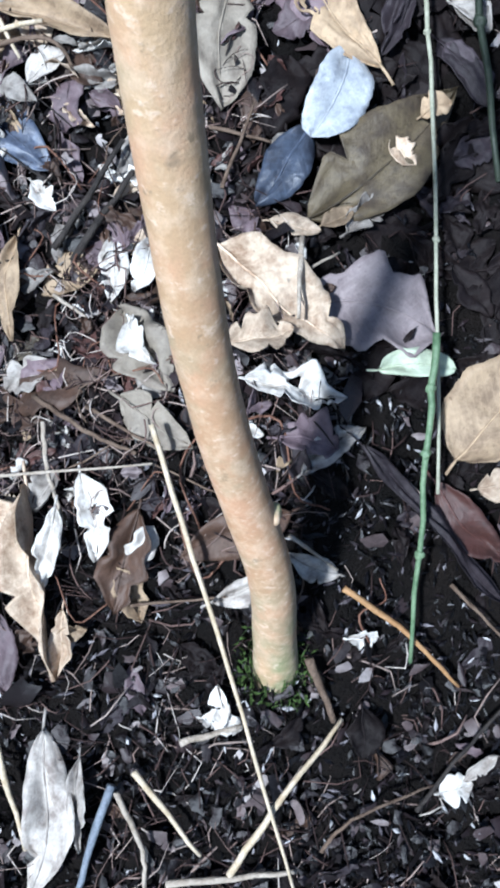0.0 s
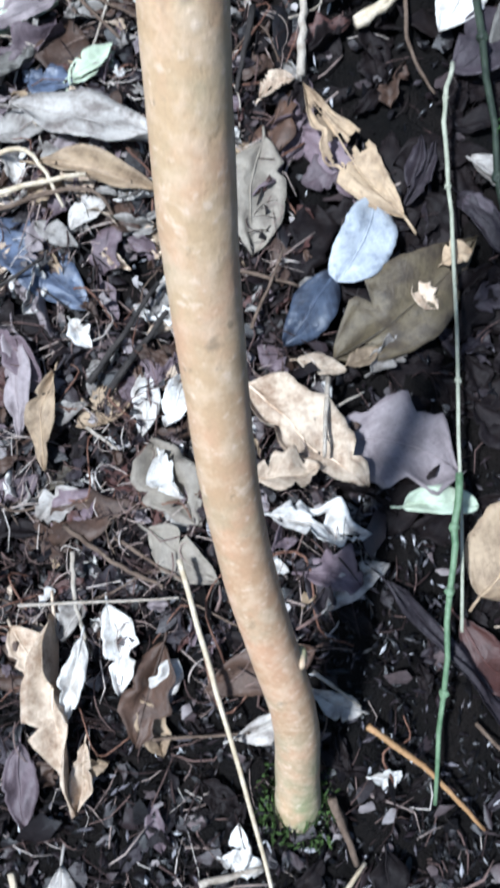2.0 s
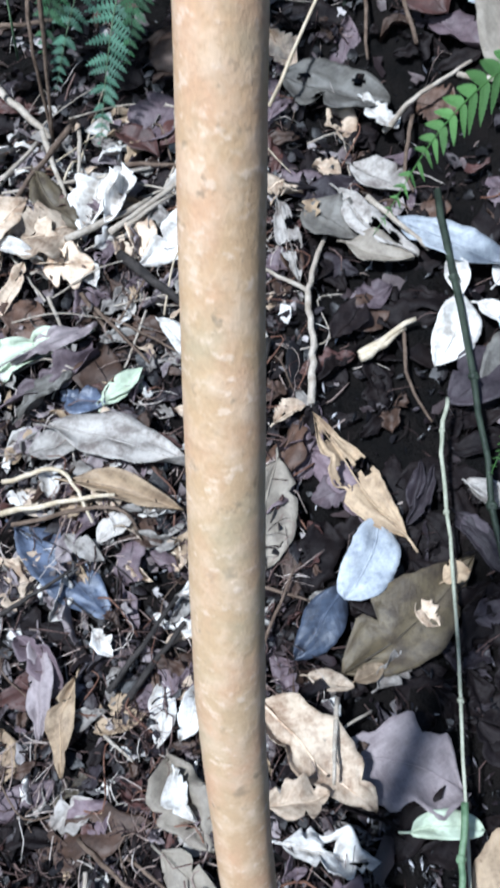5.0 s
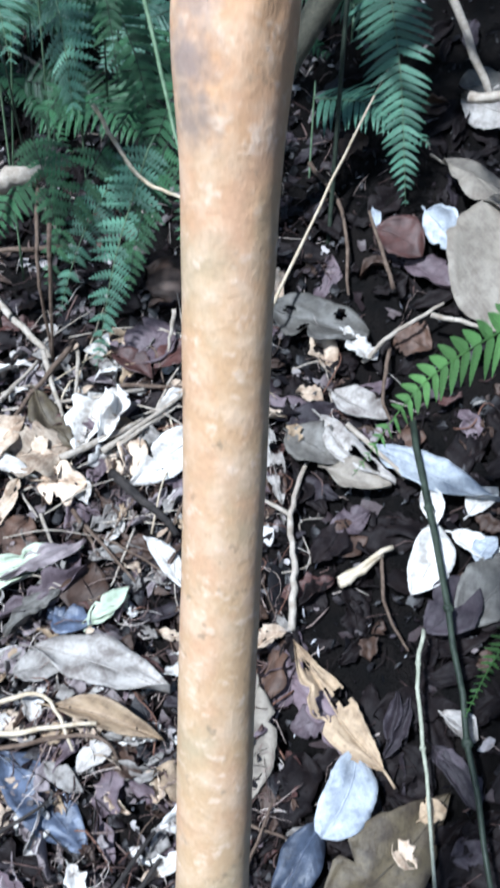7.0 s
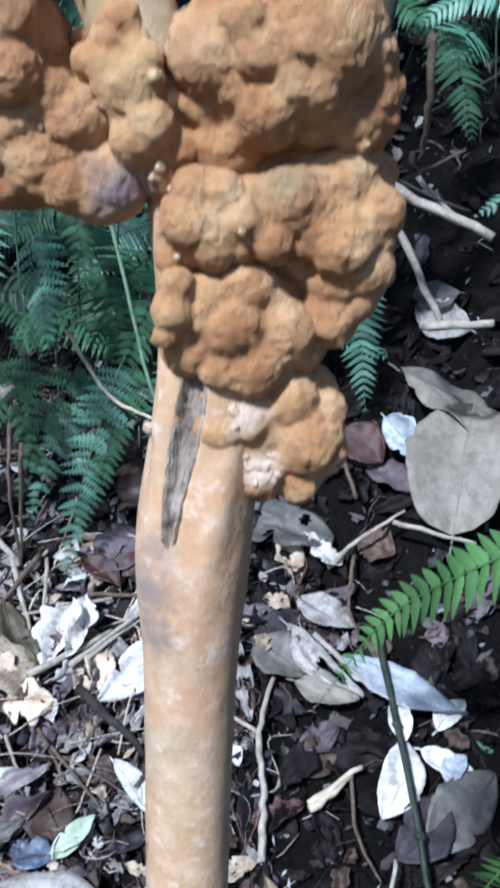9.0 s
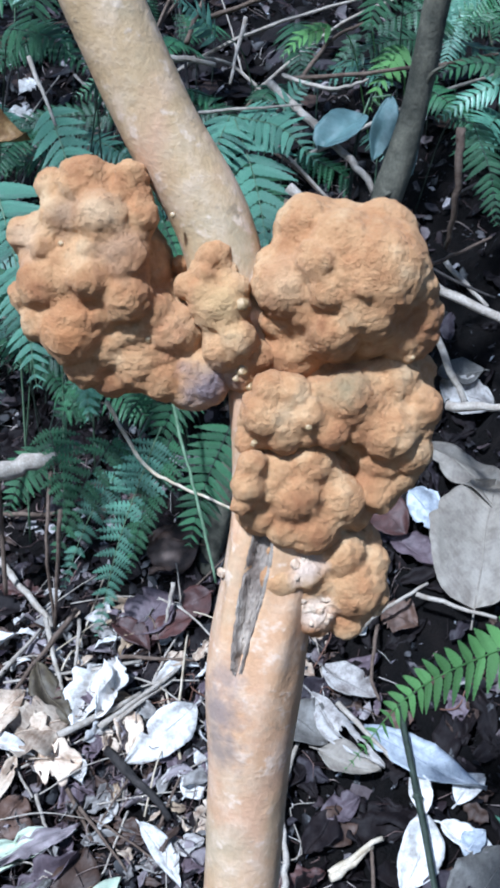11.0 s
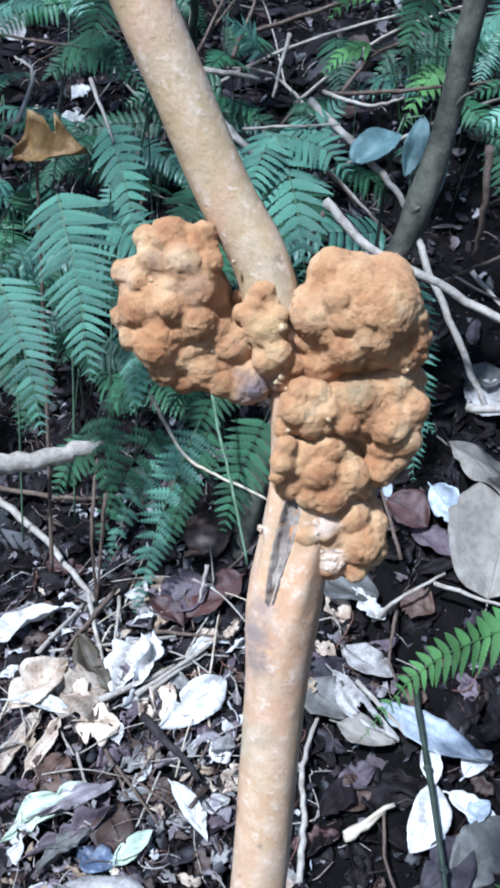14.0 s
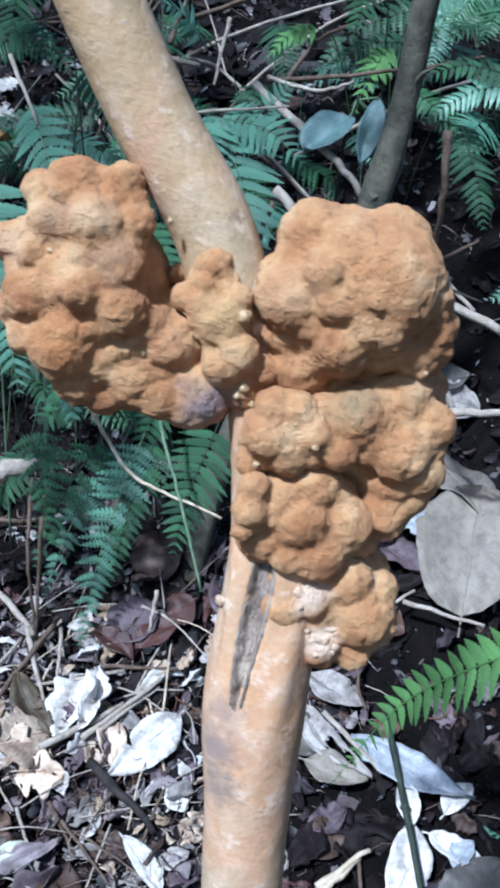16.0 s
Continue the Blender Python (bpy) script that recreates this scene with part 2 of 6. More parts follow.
TAN = leaf_material("tan_leaf", (0.38, 0.28, 0.18), (0.20, 0.14, 0.09), 0.6)
CREAM = leaf_material("cream_leaf", (0.62, 0.50, 0.38), (0.30, 0.20, 0.13), 0.6)
WHITE = leaf_material("bleached_leaf", (0.74, 0.71, 0.67), (0.36, 0.32, 0.28), 0.55, vary=0.2, spots=0.35)
GREY = leaf_material("grey_leaf", (0.38, 0.35, 0.32), (0.15, 0.125, 0.11), 0.5)
BLUE = leaf_material("blue_grey_leaf", (0.085, 0.105, 0.155), (0.03, 0.035, 0.055), 0.3, 0.7, spots=0.9)
ICE = leaf_material("pale_blue_leaf", (0.43, 0.455, 0.49), (0.24, 0.26, 0.30), 0.35, 0.6, vary=0.2, spots=0.6)
MAUVE = leaf_material("mauve_leaf", (0.145, 0.105, 0.118), (0.08, 0.056, 0.066), 0.5)
BROWN = leaf_material("brown_leaf", (0.095, 0.053, 0.035), (0.05, 0.028, 0.019), 0.5)
LILAC = leaf_material("lilac_leaf", (0.28, 0.235, 0.24), (0.19, 0.155, 0.16), 0.5, vary=0.2)
RUSSET = leaf_material("russet_leaf", (0.085, 0.036, 0.030), (0.048, 0.022, 0.019), 0.45)
OLIVE = leaf_material("olive_leaf", (0.088, 0.068, 0.040), (0.040, 0.029, 0.020), 0.5, spots=0.9)
# also darkens leaves of the far hollow in place of shade
DUSK = leaf_material("dusky_leaf", (0.046, 0.036, 0.043), (0.024, 0.019, 0.024), 0.5, 0.3)
PUTTY = leaf_material("putty_leaf", (0.27, 0.235, 0.19), (0.18, 0.15, 0.12), 0.55, vary=0.15, spots=0.4)
SLATE = leaf_material("slate_leaf", (0.13, 0.12, 0.105), (0.07, 0.062, 0.055), 0.45)
# rotten leaves, taken near black so that shade is in their colour
DARK = leaf_material("shaded_rotten_leaf", (0.014, 0.010, 0.010), (0.007, 0.005, 0.006), 0.55, 0.15)
OCHRE_LEAF = leaf_material("ochre_leaf", (0.42, 0.25, 0.085), (0.24, 0.12, 0.04), 0.55)
MINT = leaf_material("pale_green_leaf", (0.55, 0.62, 0.48), (0.42, 0.47, 0.34), 0.45, vary=0.1, spots=0.2)
WAXY = leaf_material("glaucous_leaf", (0.13, 0.205, 0.20), (0.09, 0.145, 0.14), 0.35, vary=0.2, spots=0.15)
FERN = leaf_material("fern", (0.042, 0.118, 0.047), (0.024, 0.07, 0.032), 0.38, 0.5, 0.2, 0.6, 0.1)
FERN_LIGHT = leaf_material("bright_fern", (0.13, 0.28, 0.075), (0.08, 0.19, 0.05), 0.45, 0.5, 0.2, 0.4, 0.1)
FERN_TEAL = leaf_material("blue_green_fern", (0.11, 0.245, 0.16), (0.06, 0.15, 0.095), 0.30, 0.8, 0.2, 0.5, 0.1)
STRAW = rough_material("straw", (0.48, 0.38, 0.25), (0.72, 0.62, 0.48), 90, 600, 0.6, 0.3, (1, 1, 1))
ORANGE_STRAW = rough_material("orange_straw", (0.36, 0.19, 0.08), (0.52, 0.32, 0.16), 90, 600, 0.6, 0.3)
TWIG = rough_material("twig", (0.10, 0.065, 0.045), (0.22, 0.16, 0.12), 90, 500, 0.75, 0.6)
PALE_TWIG = rough_material("pale_twig", (0.34, 0.28, 0.22), (0.60, 0.53, 0.45), 80, 500, 0.7, 0.6)
DARK_TWIG = rough_material("dark_twig", (0.018, 0.015, 0.014), (0.06, 0.05, 0.045), 80, 500, 0.7, 0.6)
BLUE_TWIG = rough_material("blue_grey_twig", (0.16, 0.19, 0.24), (0.30, 0.34, 0.40), 80, 500, 0.5, 0.5)
GREEN_STEM = rough_material("green_stem", (0.10, 0.17, 0.09), (0.22, 0.31, 0.19), 70, 500, 0.45, 0.25)
PALE_STEM = rough_material("pale_green_stem", (0.30, 0.31, 0.23), (0.47, 0.47, 0.37), 70, 500, 0.45, 0.25)
DARK_STEM = rough_material("dark_stem", (0.02, 0.028, 0.02), (0.05, 0.065, 0.045), 70, 500, 0.5, 0.25)
GREY_BARK = rough_material("grey_bark", (0.07, 0.068, 0.05), (0.18, 0.165, 0.12), 45, 400, 0.75, 0.6)
SCAR = rough_material("bark_scar", (0.20, 0.15, 0.10), (0.38, 0.28, 0.185), 130, 500, 0.85, 0.8)
DEAD_WOOD = rough_material("dead_wood", (0.22, 0.165, 0.13), (0.62, 0.52, 0.42), 75, 500, 0.85, 0.9, (1, 1, 0.3), vary=False)
CRUST = rough_material("crust", (0.66, 0.44, 0.28), (0.84, 0.68, 0.51), 190, 800, 0.4, 0.6, spec=0.6)
ROOTLET = rough_material("rootlet", (0.11, 0.045, 0.028), (0.24, 0.13, 0.09), 90, 500, 0.7, 0.4)
MOSS = rough_material("moss", (0.035, 0.07, 0.016), (0.12, 0.19, 0.05), 200, 700, 0.9, 0.6)
RESIN = rough_material("resin", (0.42, 0.27, 0.12), (0.60, 0.43, 0.24), 200, 700, 0.3, 0.3, spec=0.7)


# the bank: heights along its fall line, its sideways lean and the mounds on it
RISE_Y = (-30.0, -2.0, -0.3, 0.1, 0.22, 0.32, 0.42, 0.55, 0.7, 0.85, 1.0, 1.15, 1.3, 1.6, 2.2, 3.5, 8.0, 40.0)
RISE_Z = (-1.5, -1.1, -0.40, -0.131, -0.057, 0.025, 0.077, 0.126, 0.203, 0.294, 0.377, 0.468, 0.582, 0.83, 1.3, 1.95, 2.4, 3.0)
MOUNDS = ((0.01, 0.40, 0.037), (-0.32, 0.91, 0.041), (-0.20, 0.39, -0.032), (0.16, 0.24, -0.044), (-0.17, 0.62, 0.040), (0.02, 0.68, 0.021),
          (-0.07, 0.36, 0.019), (-0.20, 0.47, -0.020), (0.10, 0.98, -0.015), (0.17, 1.17, 0.016), (0.14, 0.44, -0.013), (0.06, 0.28, 0.010))


def ground(x, y):
    """Height of the bank at x, y."""
    x, y = np.asarray(x, float), np.asarray(y, float)
    z = sum(np.interp(y + d, RISE_Y, RISE_Z) for d in (-0.05, -0.025, 0, 0.025, 0.05)) / 5
    a, b = np.clip(x, -0.7, 0.7), np.clip(y, 0, 1.5)
    z = z - 0.11 * a + 0.257 * a * b + 0.038 * a * a
    for mx, my, h in MOUNDS:
        z = z + h * np.exp(-((x - mx) ** 2 + (y - my) ** 2) / 0.01125)
    # hollows between the clods
    dip = np.sin(71 * x + 2.5 * np.sin(43 * y)) * np.sin(67 * y + 2.2 * np.sin(53 * x + 1.0)) + 0.35 * np.sin(23 * x + 31 * y)
    return z - 0.016 * np.clip(dip, 0, 1.2) ** 1.3


# ---- building ----
def mesh_object(name, verts, faces, mat, parent=None, label="", smooth=True, at=None):
    me = bpy.data.meshes.new(name)
    me.from_pydata([tuple(v) for v in verts], [], faces)
    me.materials.append(mat)
    if smooth:
        me.polygons.foreach_set("use_smooth", [True] * len(me.polygons))
    me.update()
    ob = new(name, me)
    if at is not None:
        ob.matrix_world = at
    if parent:
        ob.parent = parent
        if at is not None:
            ob.matrix_basis = at
    if label:
        tagged(ob, label)
    return ob


def tube(points, radii, sides=8, wobble=0.0, seed=0):
    """Verts and faces of a closed tube along points, with an uneven girth."""
    pts = [Vector(p) for p in points]
    rng = random.Random(seed)
    verts, faces = [], []
    ref = Vector((0.3, 1, 0.2)).normalized()
    for i, p in enumerate(pts):
        d = (pts[min(i + 1, len(pts) - 1)] - pts[max(i - 1, 0)]).normalized()
        u = (ref - d * ref.dot(d))
        u = u.normalized() if u.length > 1e-4 else d.orthogonal().normalized()
        ref = u
        w = d.cross(u)
        for k in range(sides):
            a = 2 * math.pi * k / sides
            r = radii[i] * (1 + wobble * rng.uniform(-1, 1))
            verts.append(p + (u * math.cos(a) + w * math.sin(a)) * r)
    n = len(pts)
    for i in range(n - 1):
        for k in range(sides):
            a, b = i * sides + k, i * sides + (k + 1) % sides
            faces.append((a, b, b + sides, a + sides))
    faces.append(tuple(range(sides - 1, -1, -1)))
    faces.append(tuple((n - 1) * sides + k for k in range(sides)))
    return verts, faces


def smooth_line(points, steps):
    """A Catmull-Rom line through points."""
    p = [Vector(q) for q in points]
    p = [p[0] * 2 - p[1], *p, p[-1] * 2 - p[-2]]
    out = []
    for i in range(1, len(p) - 2):
        for s in range(steps):
            t = s / steps
            a, b, c, d = p[i - 1:i + 3]
            out.append(0.5 * (2 * b + (c - a) * t + (2 * a - 5 * b + 4 * c - d) * t * t + (3 * b - a - 3 * c + d) * t ** 3))
    return [*out, p[-2]]


CHART_X, CHART_Y = np.arange(-2.5, 2.51, 0.01), np.arange(-2.0, 3.51, 0.01)
CHART = ground(*np.meshgrid(CHART_X, CHART_Y)).tolist()


def height(x, y):
    """The bank's height at one spot, read off a chart of it."""
    a, b = (min(max(x, -2.49), 2.49) + 2.5) * 100, (min(max(y, -1.99), 3.49) + 2.0) * 100
    i, j = int(a), int(b)
    a, b = a - i, b - j
    low, high = CHART[j], CHART[j + 1]
    return (low[i] * (1 - a) + low[i + 1] * a) * (1 - b) + (high[i] * (1 - a) + high[i + 1] * a) * b


def normal_at(x, y):
    e = 0.03
    return Vector(((height(x - e, y) - height(x + e, y)) / (2 * e), (height(x, y - e) - height(x, y + e)) / (2 * e), 1)).normalized()


def resting(x, y, lift=0.0):
    return Vector((x, y, height(x, y) + lift))


def profile(shape, s):
    """Half-width of a leaf, 0 to 1, at s from its stalk to its tip."""
    if shape == "lance":
        return max(0.0, math.sin(math.pi * s ** 0.85)) ** 0.95
    if shape == "round":
        return max(0.0, 1 - abs(2 * s - 1) ** 2.3) ** 0.5
    if shape == "oak":
        return max(0.0, math.sin(math.pi * s ** 1.15)) ** 0.6 * (0.86 + 0.17 * math.sin(s * 16.5 + 0.9) + 0.05 * math.sin(s * 41))
    if shape == "strap":
        return min(1.0, 8 * s + 0.1, 6 * (1 - s) + 0.05)
    return max(0.0, math.sin(math.pi * s ** 0.92)) ** 0.72


def leaf_sheet(shape, length, half, cup, bend, holes, rag, rng, ns=22, nu=10, thick=0.0006):
    """A thin leaf of two skins with an edge: cupped across, bent along, crumpled, with holes and torn margins."""
    ox, oy = rng.uniform(0, 50), rng.uniform(0, 50)
    rag = rag + 0.10
    lop, crook, twist = rng.uniform(-0.16, 0.16), rng.uniform(-0.09, 0.09), rng.uniform(-0.55, 0.55)
    roll_in = [rng.uniform(-0.15, 0.55), rng.uniform(-0.15, 0.55)]
    tears = [(rng.uniform(0.2, 0.95), rng.choice((-1, 1)), rng.uniform(0.25, 0.6)) for _ in range(int(rag * 6))]
    bites = [(rng.uniform(0.15, 0.85), rng.uniform(-0.7, 0.7), rng.uniform(0.05, 0.11)) for _ in range(holes)]
    top = []
    for i in range(ns + 1):
        s = i / ns
        for j in range(nu + 1):
            u = 2 * j / nu - 1
            hw = half * max(profile(shape, s), 0.015)
            hw *= 1 + rag * 0.6 * noise.noise((s * 5 + ox, math.copysign(3, u) + oy, 0))
            for ts, tu, td in tears:
                if tu * u > 0 and abs(s - ts) < 0.05:
                    hw *= 1 - td * (1 - abs(s - ts) / 0.05)
            hw *= 1 + math.copysign(lop, u) + 0.07 * noise.noise((s * 24 + ox, math.copysign(7, u), oy))
            y = u * hw
            sway = 0.06 * length * noise.noise((s * 1.5 + oy, ox, 3))
            crumple = 0.30 * half * u * u * noise.noise((s * 3.2 + ox, math.copysign(2, u), oy + 4)) + (0.06 + 0.10 * rag) * length * noise.noise((s * 3 + ox, u * 1.3 + oy, 1)) + (0.012 + 0.03 * rag) * length * noise.noise((s * 8 + ox, u * 4 + oy, 7))
            z = cup * abs(y) ** 1.3 / max(half, 1e-4) ** 0.3 + bend * length * (4 * s * (1 - s)) + crumple - 0.0016 * math.exp(-(u * 4) ** 2)
            z += y * math.sin(twist * (s - 0.4)) + roll_in[u > 0] * half * max(0.0, abs(u) - 0.45) ** 2 * (0.5 + s)
            curl = cup * 0.8 * abs(u) * hw
            top.append((s * length, y - math.copysign(curl * 0.35, u) + sway * math.sin(math.pi * s) + crook * length * 4 * s * (1 - s), z))
    quads = []
    for i in range(ns):
        for j in range(nu):
            s, u = (i + 0.5) / ns, 2 * (j + 0.5) / nu - 1
            if any(math.hypot((s - a) * length, (u - b) * half) < c * length * (0.8 + 0.4 * noise.noise((s * 9, u * 9, ox))) for a, b, c in bites):
                continue
            a = i * (nu + 1) + j
            quads.append((a, a + nu + 1, a + nu + 2, a + 1))
    n = len(top)
    verts = top + [(x, y, z - thick) for x, y, z in top]
    faces = [tuple(reversed(q)) for q in quads] + [tuple(k + n for k in q) for q in quads]
    seen = {}
    for q in quads:
        for a, b in zip(q, q[1:] + q[:1]):
            seen[(a, b)] = 1
    faces += [(a, b, b + n, a + n) for a, b in seen if (b, a) not in seen]
    return verts, faces, top, nu


LEAF_WORDS = {"tan_leaf": "tan", "cream_leaf": "cream", "bleached_leaf": "bleached white", "grey_leaf": "dull grey", "blue_grey_leaf": "glossy blue-grey",
              "pale_blue_leaf": "pale blue-white", "mauve_leaf": "mauve-brown", "lilac_leaf": "greyish lilac", "brown_leaf": "dark brown", "russet_leaf": "russet", "olive_leaf": "olive-brown",
              "shaded_rotten_leaf": "rotten shade-dark", "pale_green_leaf": "pale green", "glaucous_leaf": "blue-green", "ochre_leaf": "ochre", "putty_leaf": "pale putty-coloured", "dusky_leaf": "dusky grey-brown", "slate_leaf": "slate-grey"}
SHAPE_WORDS = {"lance": "long pointed leaf", "round": "broad rounded leaf", "oak": "lobed oak leaf", "oval": "oval leaf", "strap": "strap-shaped leaf"}
leaf_count, heaps = 0, {}


def leaf(shape, ax, ay, bx, by, width, mat, lift=0.006, tip=None, roll=0.0, cup=0.15, bend=0.04, holes=0, rag=0.1, stalk=0.12, words="", label="", joined=False):
    """A fallen leaf from its stalk end (ax, ay) to its tip (bx, by), its ends lift and tip above the bank."""
    global leaf_count
    leaf_count += 1
    rng = random.Random(leaf_count * 7 + 3)
    a, b = resting(ax, ay, lift), resting(bx, by, lift if tip is None else tip)
    length = (b - a).length
    d = (b - a) / length
    n = normal_at((ax + bx) / 2, (ay + by) / 2)
    n = (n - d * n.dot(d)).normalized()
    n = Matrix.Rotation(radians(roll + rng.uniform(-14, 14)), 3, d) @ n
    m = Matrix((d, n.cross(d), n)).transposed().to_4x4()
    m.translation = a
    verts, faces, top, nu = leaf_sheet(shape, length, width / 2, cup, bend, holes, rag, rng, *((40, 20) if holes else (11, 6) if joined else (22, 10)))
    if joined:
        v, f = heaps.setdefault(mat.name, ([], []))
        k = len(v)
        v += [m @ Vector(p) for p in verts]
        f += [tuple(i + k for i in q) for q in faces]
        return None
    ob = mesh_object("dead_leaf", verts, faces, mat, at=m)
    state = words or ("torn, curled, lying in the litter" if rag > 0.4 else "with holes, lying in the litter" if holes else "lying on the leaf litter")
    tagged(ob, label or f"dead {LEAF_WORDS[mat.name]} {SHAPE_WORDS[shape]} {state}", "leaf", "leaf litter")
    mid = [Vector(top[i * (nu + 1) + nu // 2]) + Vector((0, 0, 0.0004)) for i in range(0, len(top) // (nu + 1) - 1, 2)]
    first = mid[0]
    line = [first + Vector((-stalk * length, rng.uniform(-0.1, 0.1) * stalk * length, -0.002)), first + Vector((-stalk * length * 0.4, 0, 0)), *mid]
    r0 = min(0.0011, 0.02 * width + 0.0003)
    v, f = tube(line, [r0 * (1.2 - 0.95 * k / len(line)) for k in range(len(line))], 6)
    mesh_object("midrib", v, f, mat, parent=ob)
    return ob


def twig(radius, mat, *points, taper=0.6, sides=8, kind="twig", label="", category="twig", bumpy=0.12, steps=6):
    """A twig or stalk through points (x, y, height above the bank), thinner towards its end."""
    line = smooth_line([resting(*p) for p in points], steps)
    rng = random.Random(int(abs(points[0][0]) * 1e4) + int(points[0][1] * 1e4))
    origin = line[0].copy()
    line = [p - origin + Vector((rng.uniform(-1, 1), rng.uniform(-1, 1), rng.uniform(-1, 1))) * radius * 0.35 for p in line]
    n = len(line)
    v, f = tube(line, [radius * (1 - (1 - taper) * i / (n - 1)) for i in range(n)], sides, bumpy, n)
    ob = mesh_object(kind, v, f, mat, at=Matrix.Translation(origin))
    if kind == "grass_stem":
        for k in (n // 4, n // 2, 3 * n // 4):
            bead(*line[k], radius * 1.25, mat, "node", "slightly swollen stem joint", ob)
    return tagged(ob, label, category, "fallen twigs" if category == "twig" else "")


# ---- the bank ----
def graded(core_a, core_b, step, far):
    inner = np.arange(core_a, core_b + step / 2, step)
    grow, d, out = 1.22, step, []
    x = 0.0
    while x < far:
        d *= grow
        x += d
        out.append(x)
    out = np.array(out)
    return np.concatenate([core_a - out[::-1], inner, core_b + out])


gx, gy = graded(-0.5, 0.5, 0.006, 60), graded(0.0, 1.6, 0.006, 60)
X, Y = np.meshgrid(gx, gy)
Z = ground(X, Y)
rough_part = (np.abs(X) < 1.2) & (Y > -0.6) & (Y < 2.8)
for j, i in zip(*np.nonzero(rough_part)):
    p = (X[j, i], Y[j, i], 0)
    Z[j, i] += 0.010 * noise.noise((p[0] * 22, p[1] * 22, 1)) + 0.006 * noise.noise((p[0] * 60, p[1] * 60, 5)) + 0.004 * noise.noise((p[0] * 130, p[1] * 130, 9)) - 0.006
rows_n, cols_n = X.shape
idx = np.arange(rows_n * cols_n).reshape(X.shape)
quads = np.stack([idx[:-1, :-1], idx[:-1, 1:], idx[1:, 1:], idx[1:, :-1]], -1).reshape(-1, 4)
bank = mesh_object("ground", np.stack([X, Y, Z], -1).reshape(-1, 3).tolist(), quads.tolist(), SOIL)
tagged(bank, "steep forest bank of dark damp soil", "ground", kind="structure")


# ---- the sapling with its galls ----
def lathe_tree(name, stations, mat, parent, sides=28, seed=1, bump=0.03, label=""):
    """A stem through stations (x, y, z, radius), slightly out of round."""
    line = smooth_line([s[:3] for s in stations], 14)
    radii = [v[0] for v in smooth_line([(s[3], 0, 0) for s in stations], 14)]
    verts, faces = tube(line, radii, sides)
    out = []
    for k, v in enumerate(verts):
        c = line[min(k // sides, len(line) - 1)]
        off = Vector(v) - c
        k1 = noise.noise((v[0] * 60 + seed, v[1] * 60, v[2] * 25)) + 0.5 * noise.noise((v[0] * 150, v[1] * 150 + seed, v[2] * 90))
        out.append(c + off * (1 + bump * k1))
    return mesh_object(name, out, faces, mat, parent, label)


def gall(parent, lumps, label, grain=0.00055, seed=3):
    """One knobbly gall: round lumps (x, y, z, radius), each set with low knobs, grown into one skin with creases between them."""
    rng = random.Random(seed)
    balls = []
    for i, (x, y, z, r) in enumerate(lumps):
        balls.append((x, y, z, r))
        for x2, y2, z2, r2 in lumps[:i]:
            # flesh that fills the gap to a neighbour
            gap, q = math.dist((x, y, z), (x2, y2, z2)), min(r, r2)
            if q < gap < 1.35 * (r + r2) and max(r, r2) < 0.015:
                balls.append(((x + x2) / 2, (y + y2) / 2 + 0.17 * q, (z + z2) / 2, 0.93 * q))
        for _ in range(9 if r < 0.011 else 14):
            d = Vector((rng.gauss(0, 1), rng.gauss(0, 1) - 0.4, rng.gauss(0, 1))).normalized()
            q = min(r * rng.uniform(0.26, 0.44), rng.uniform(0.0020, 0.0042))
            c = Vector((x, y, z)) + d * (r - q * rng.uniform(0.70, 0.90))
            balls.append((c.x, c.y, c.z, q))
    bm = bmesh.new()
    bmesh.ops.create_icosphere(bm, subdivisions=3, radius=1)
    unit = np.array([v.co[:] for v in bm.verts])
    tris = np.array([[v.index for v in f.verts] for f in bm.faces])
    bm.free()
    verts = np.concatenate([unit * b[3] + b[:3] for b in balls])
    faces = np.concatenate([tris + k * len(unit) for k in range(len(balls))])
    me = bpy.data.meshes.new("gall")
    me.from_pydata(verts.tolist(), [], faces.tolist())
    rough_skin = new("gall_core", me)
    re = rough_skin.modifiers.new("skin", "REMESH")
    re.mode, re.voxel_size, re.use_smooth_shade = "VOXEL", grain, True
    sm = rough_skin.modifiers.new("soften", "SMOOTH")
    sm.factor, sm.iterations = 0.5, 9
    bpy.context.view_layer.update()
    skin = bpy.data.meshes.new_from_object(rough_skin.evaluated_get(bpy.context.evaluated_depsgraph_get()))
    bpy.data.objects.remove(rough_skin)
    moved = []
    for v in skin.vertices:
        p = v.co + Vector([0.0018 * noise.noise(v.co * 170 + Vector((k * 9, 0, 0))) for k in range(3)])
        near = noise.voronoi(p / 0.0044)[0]
        h = 0.00030 * (min((near[1] - near[0]) / 0.6, 1.0) ** 0.7 - 0.6)
        h += 0.00022 * noise.noise(v.co * 900) + 0.0004 * noise.noise(v.co * 380) + 0.0007 * noise.noise(v.co * 120)
        moved.append(v.co + v.normal * h)
    skin.vertices.foreach_set("co", np.array([m[:] for m in moved]).ravel())
    skin.materials.clear()
    skin.materials.append(GALL)
    skin.polygons.foreach_set("use_smooth", [True] * len(skin.polygons))
    skin.update()
    skin.name = "gall"
    ob = new("gall", skin)
    ob.parent = parent
    tagged(ob, label)
    return ob


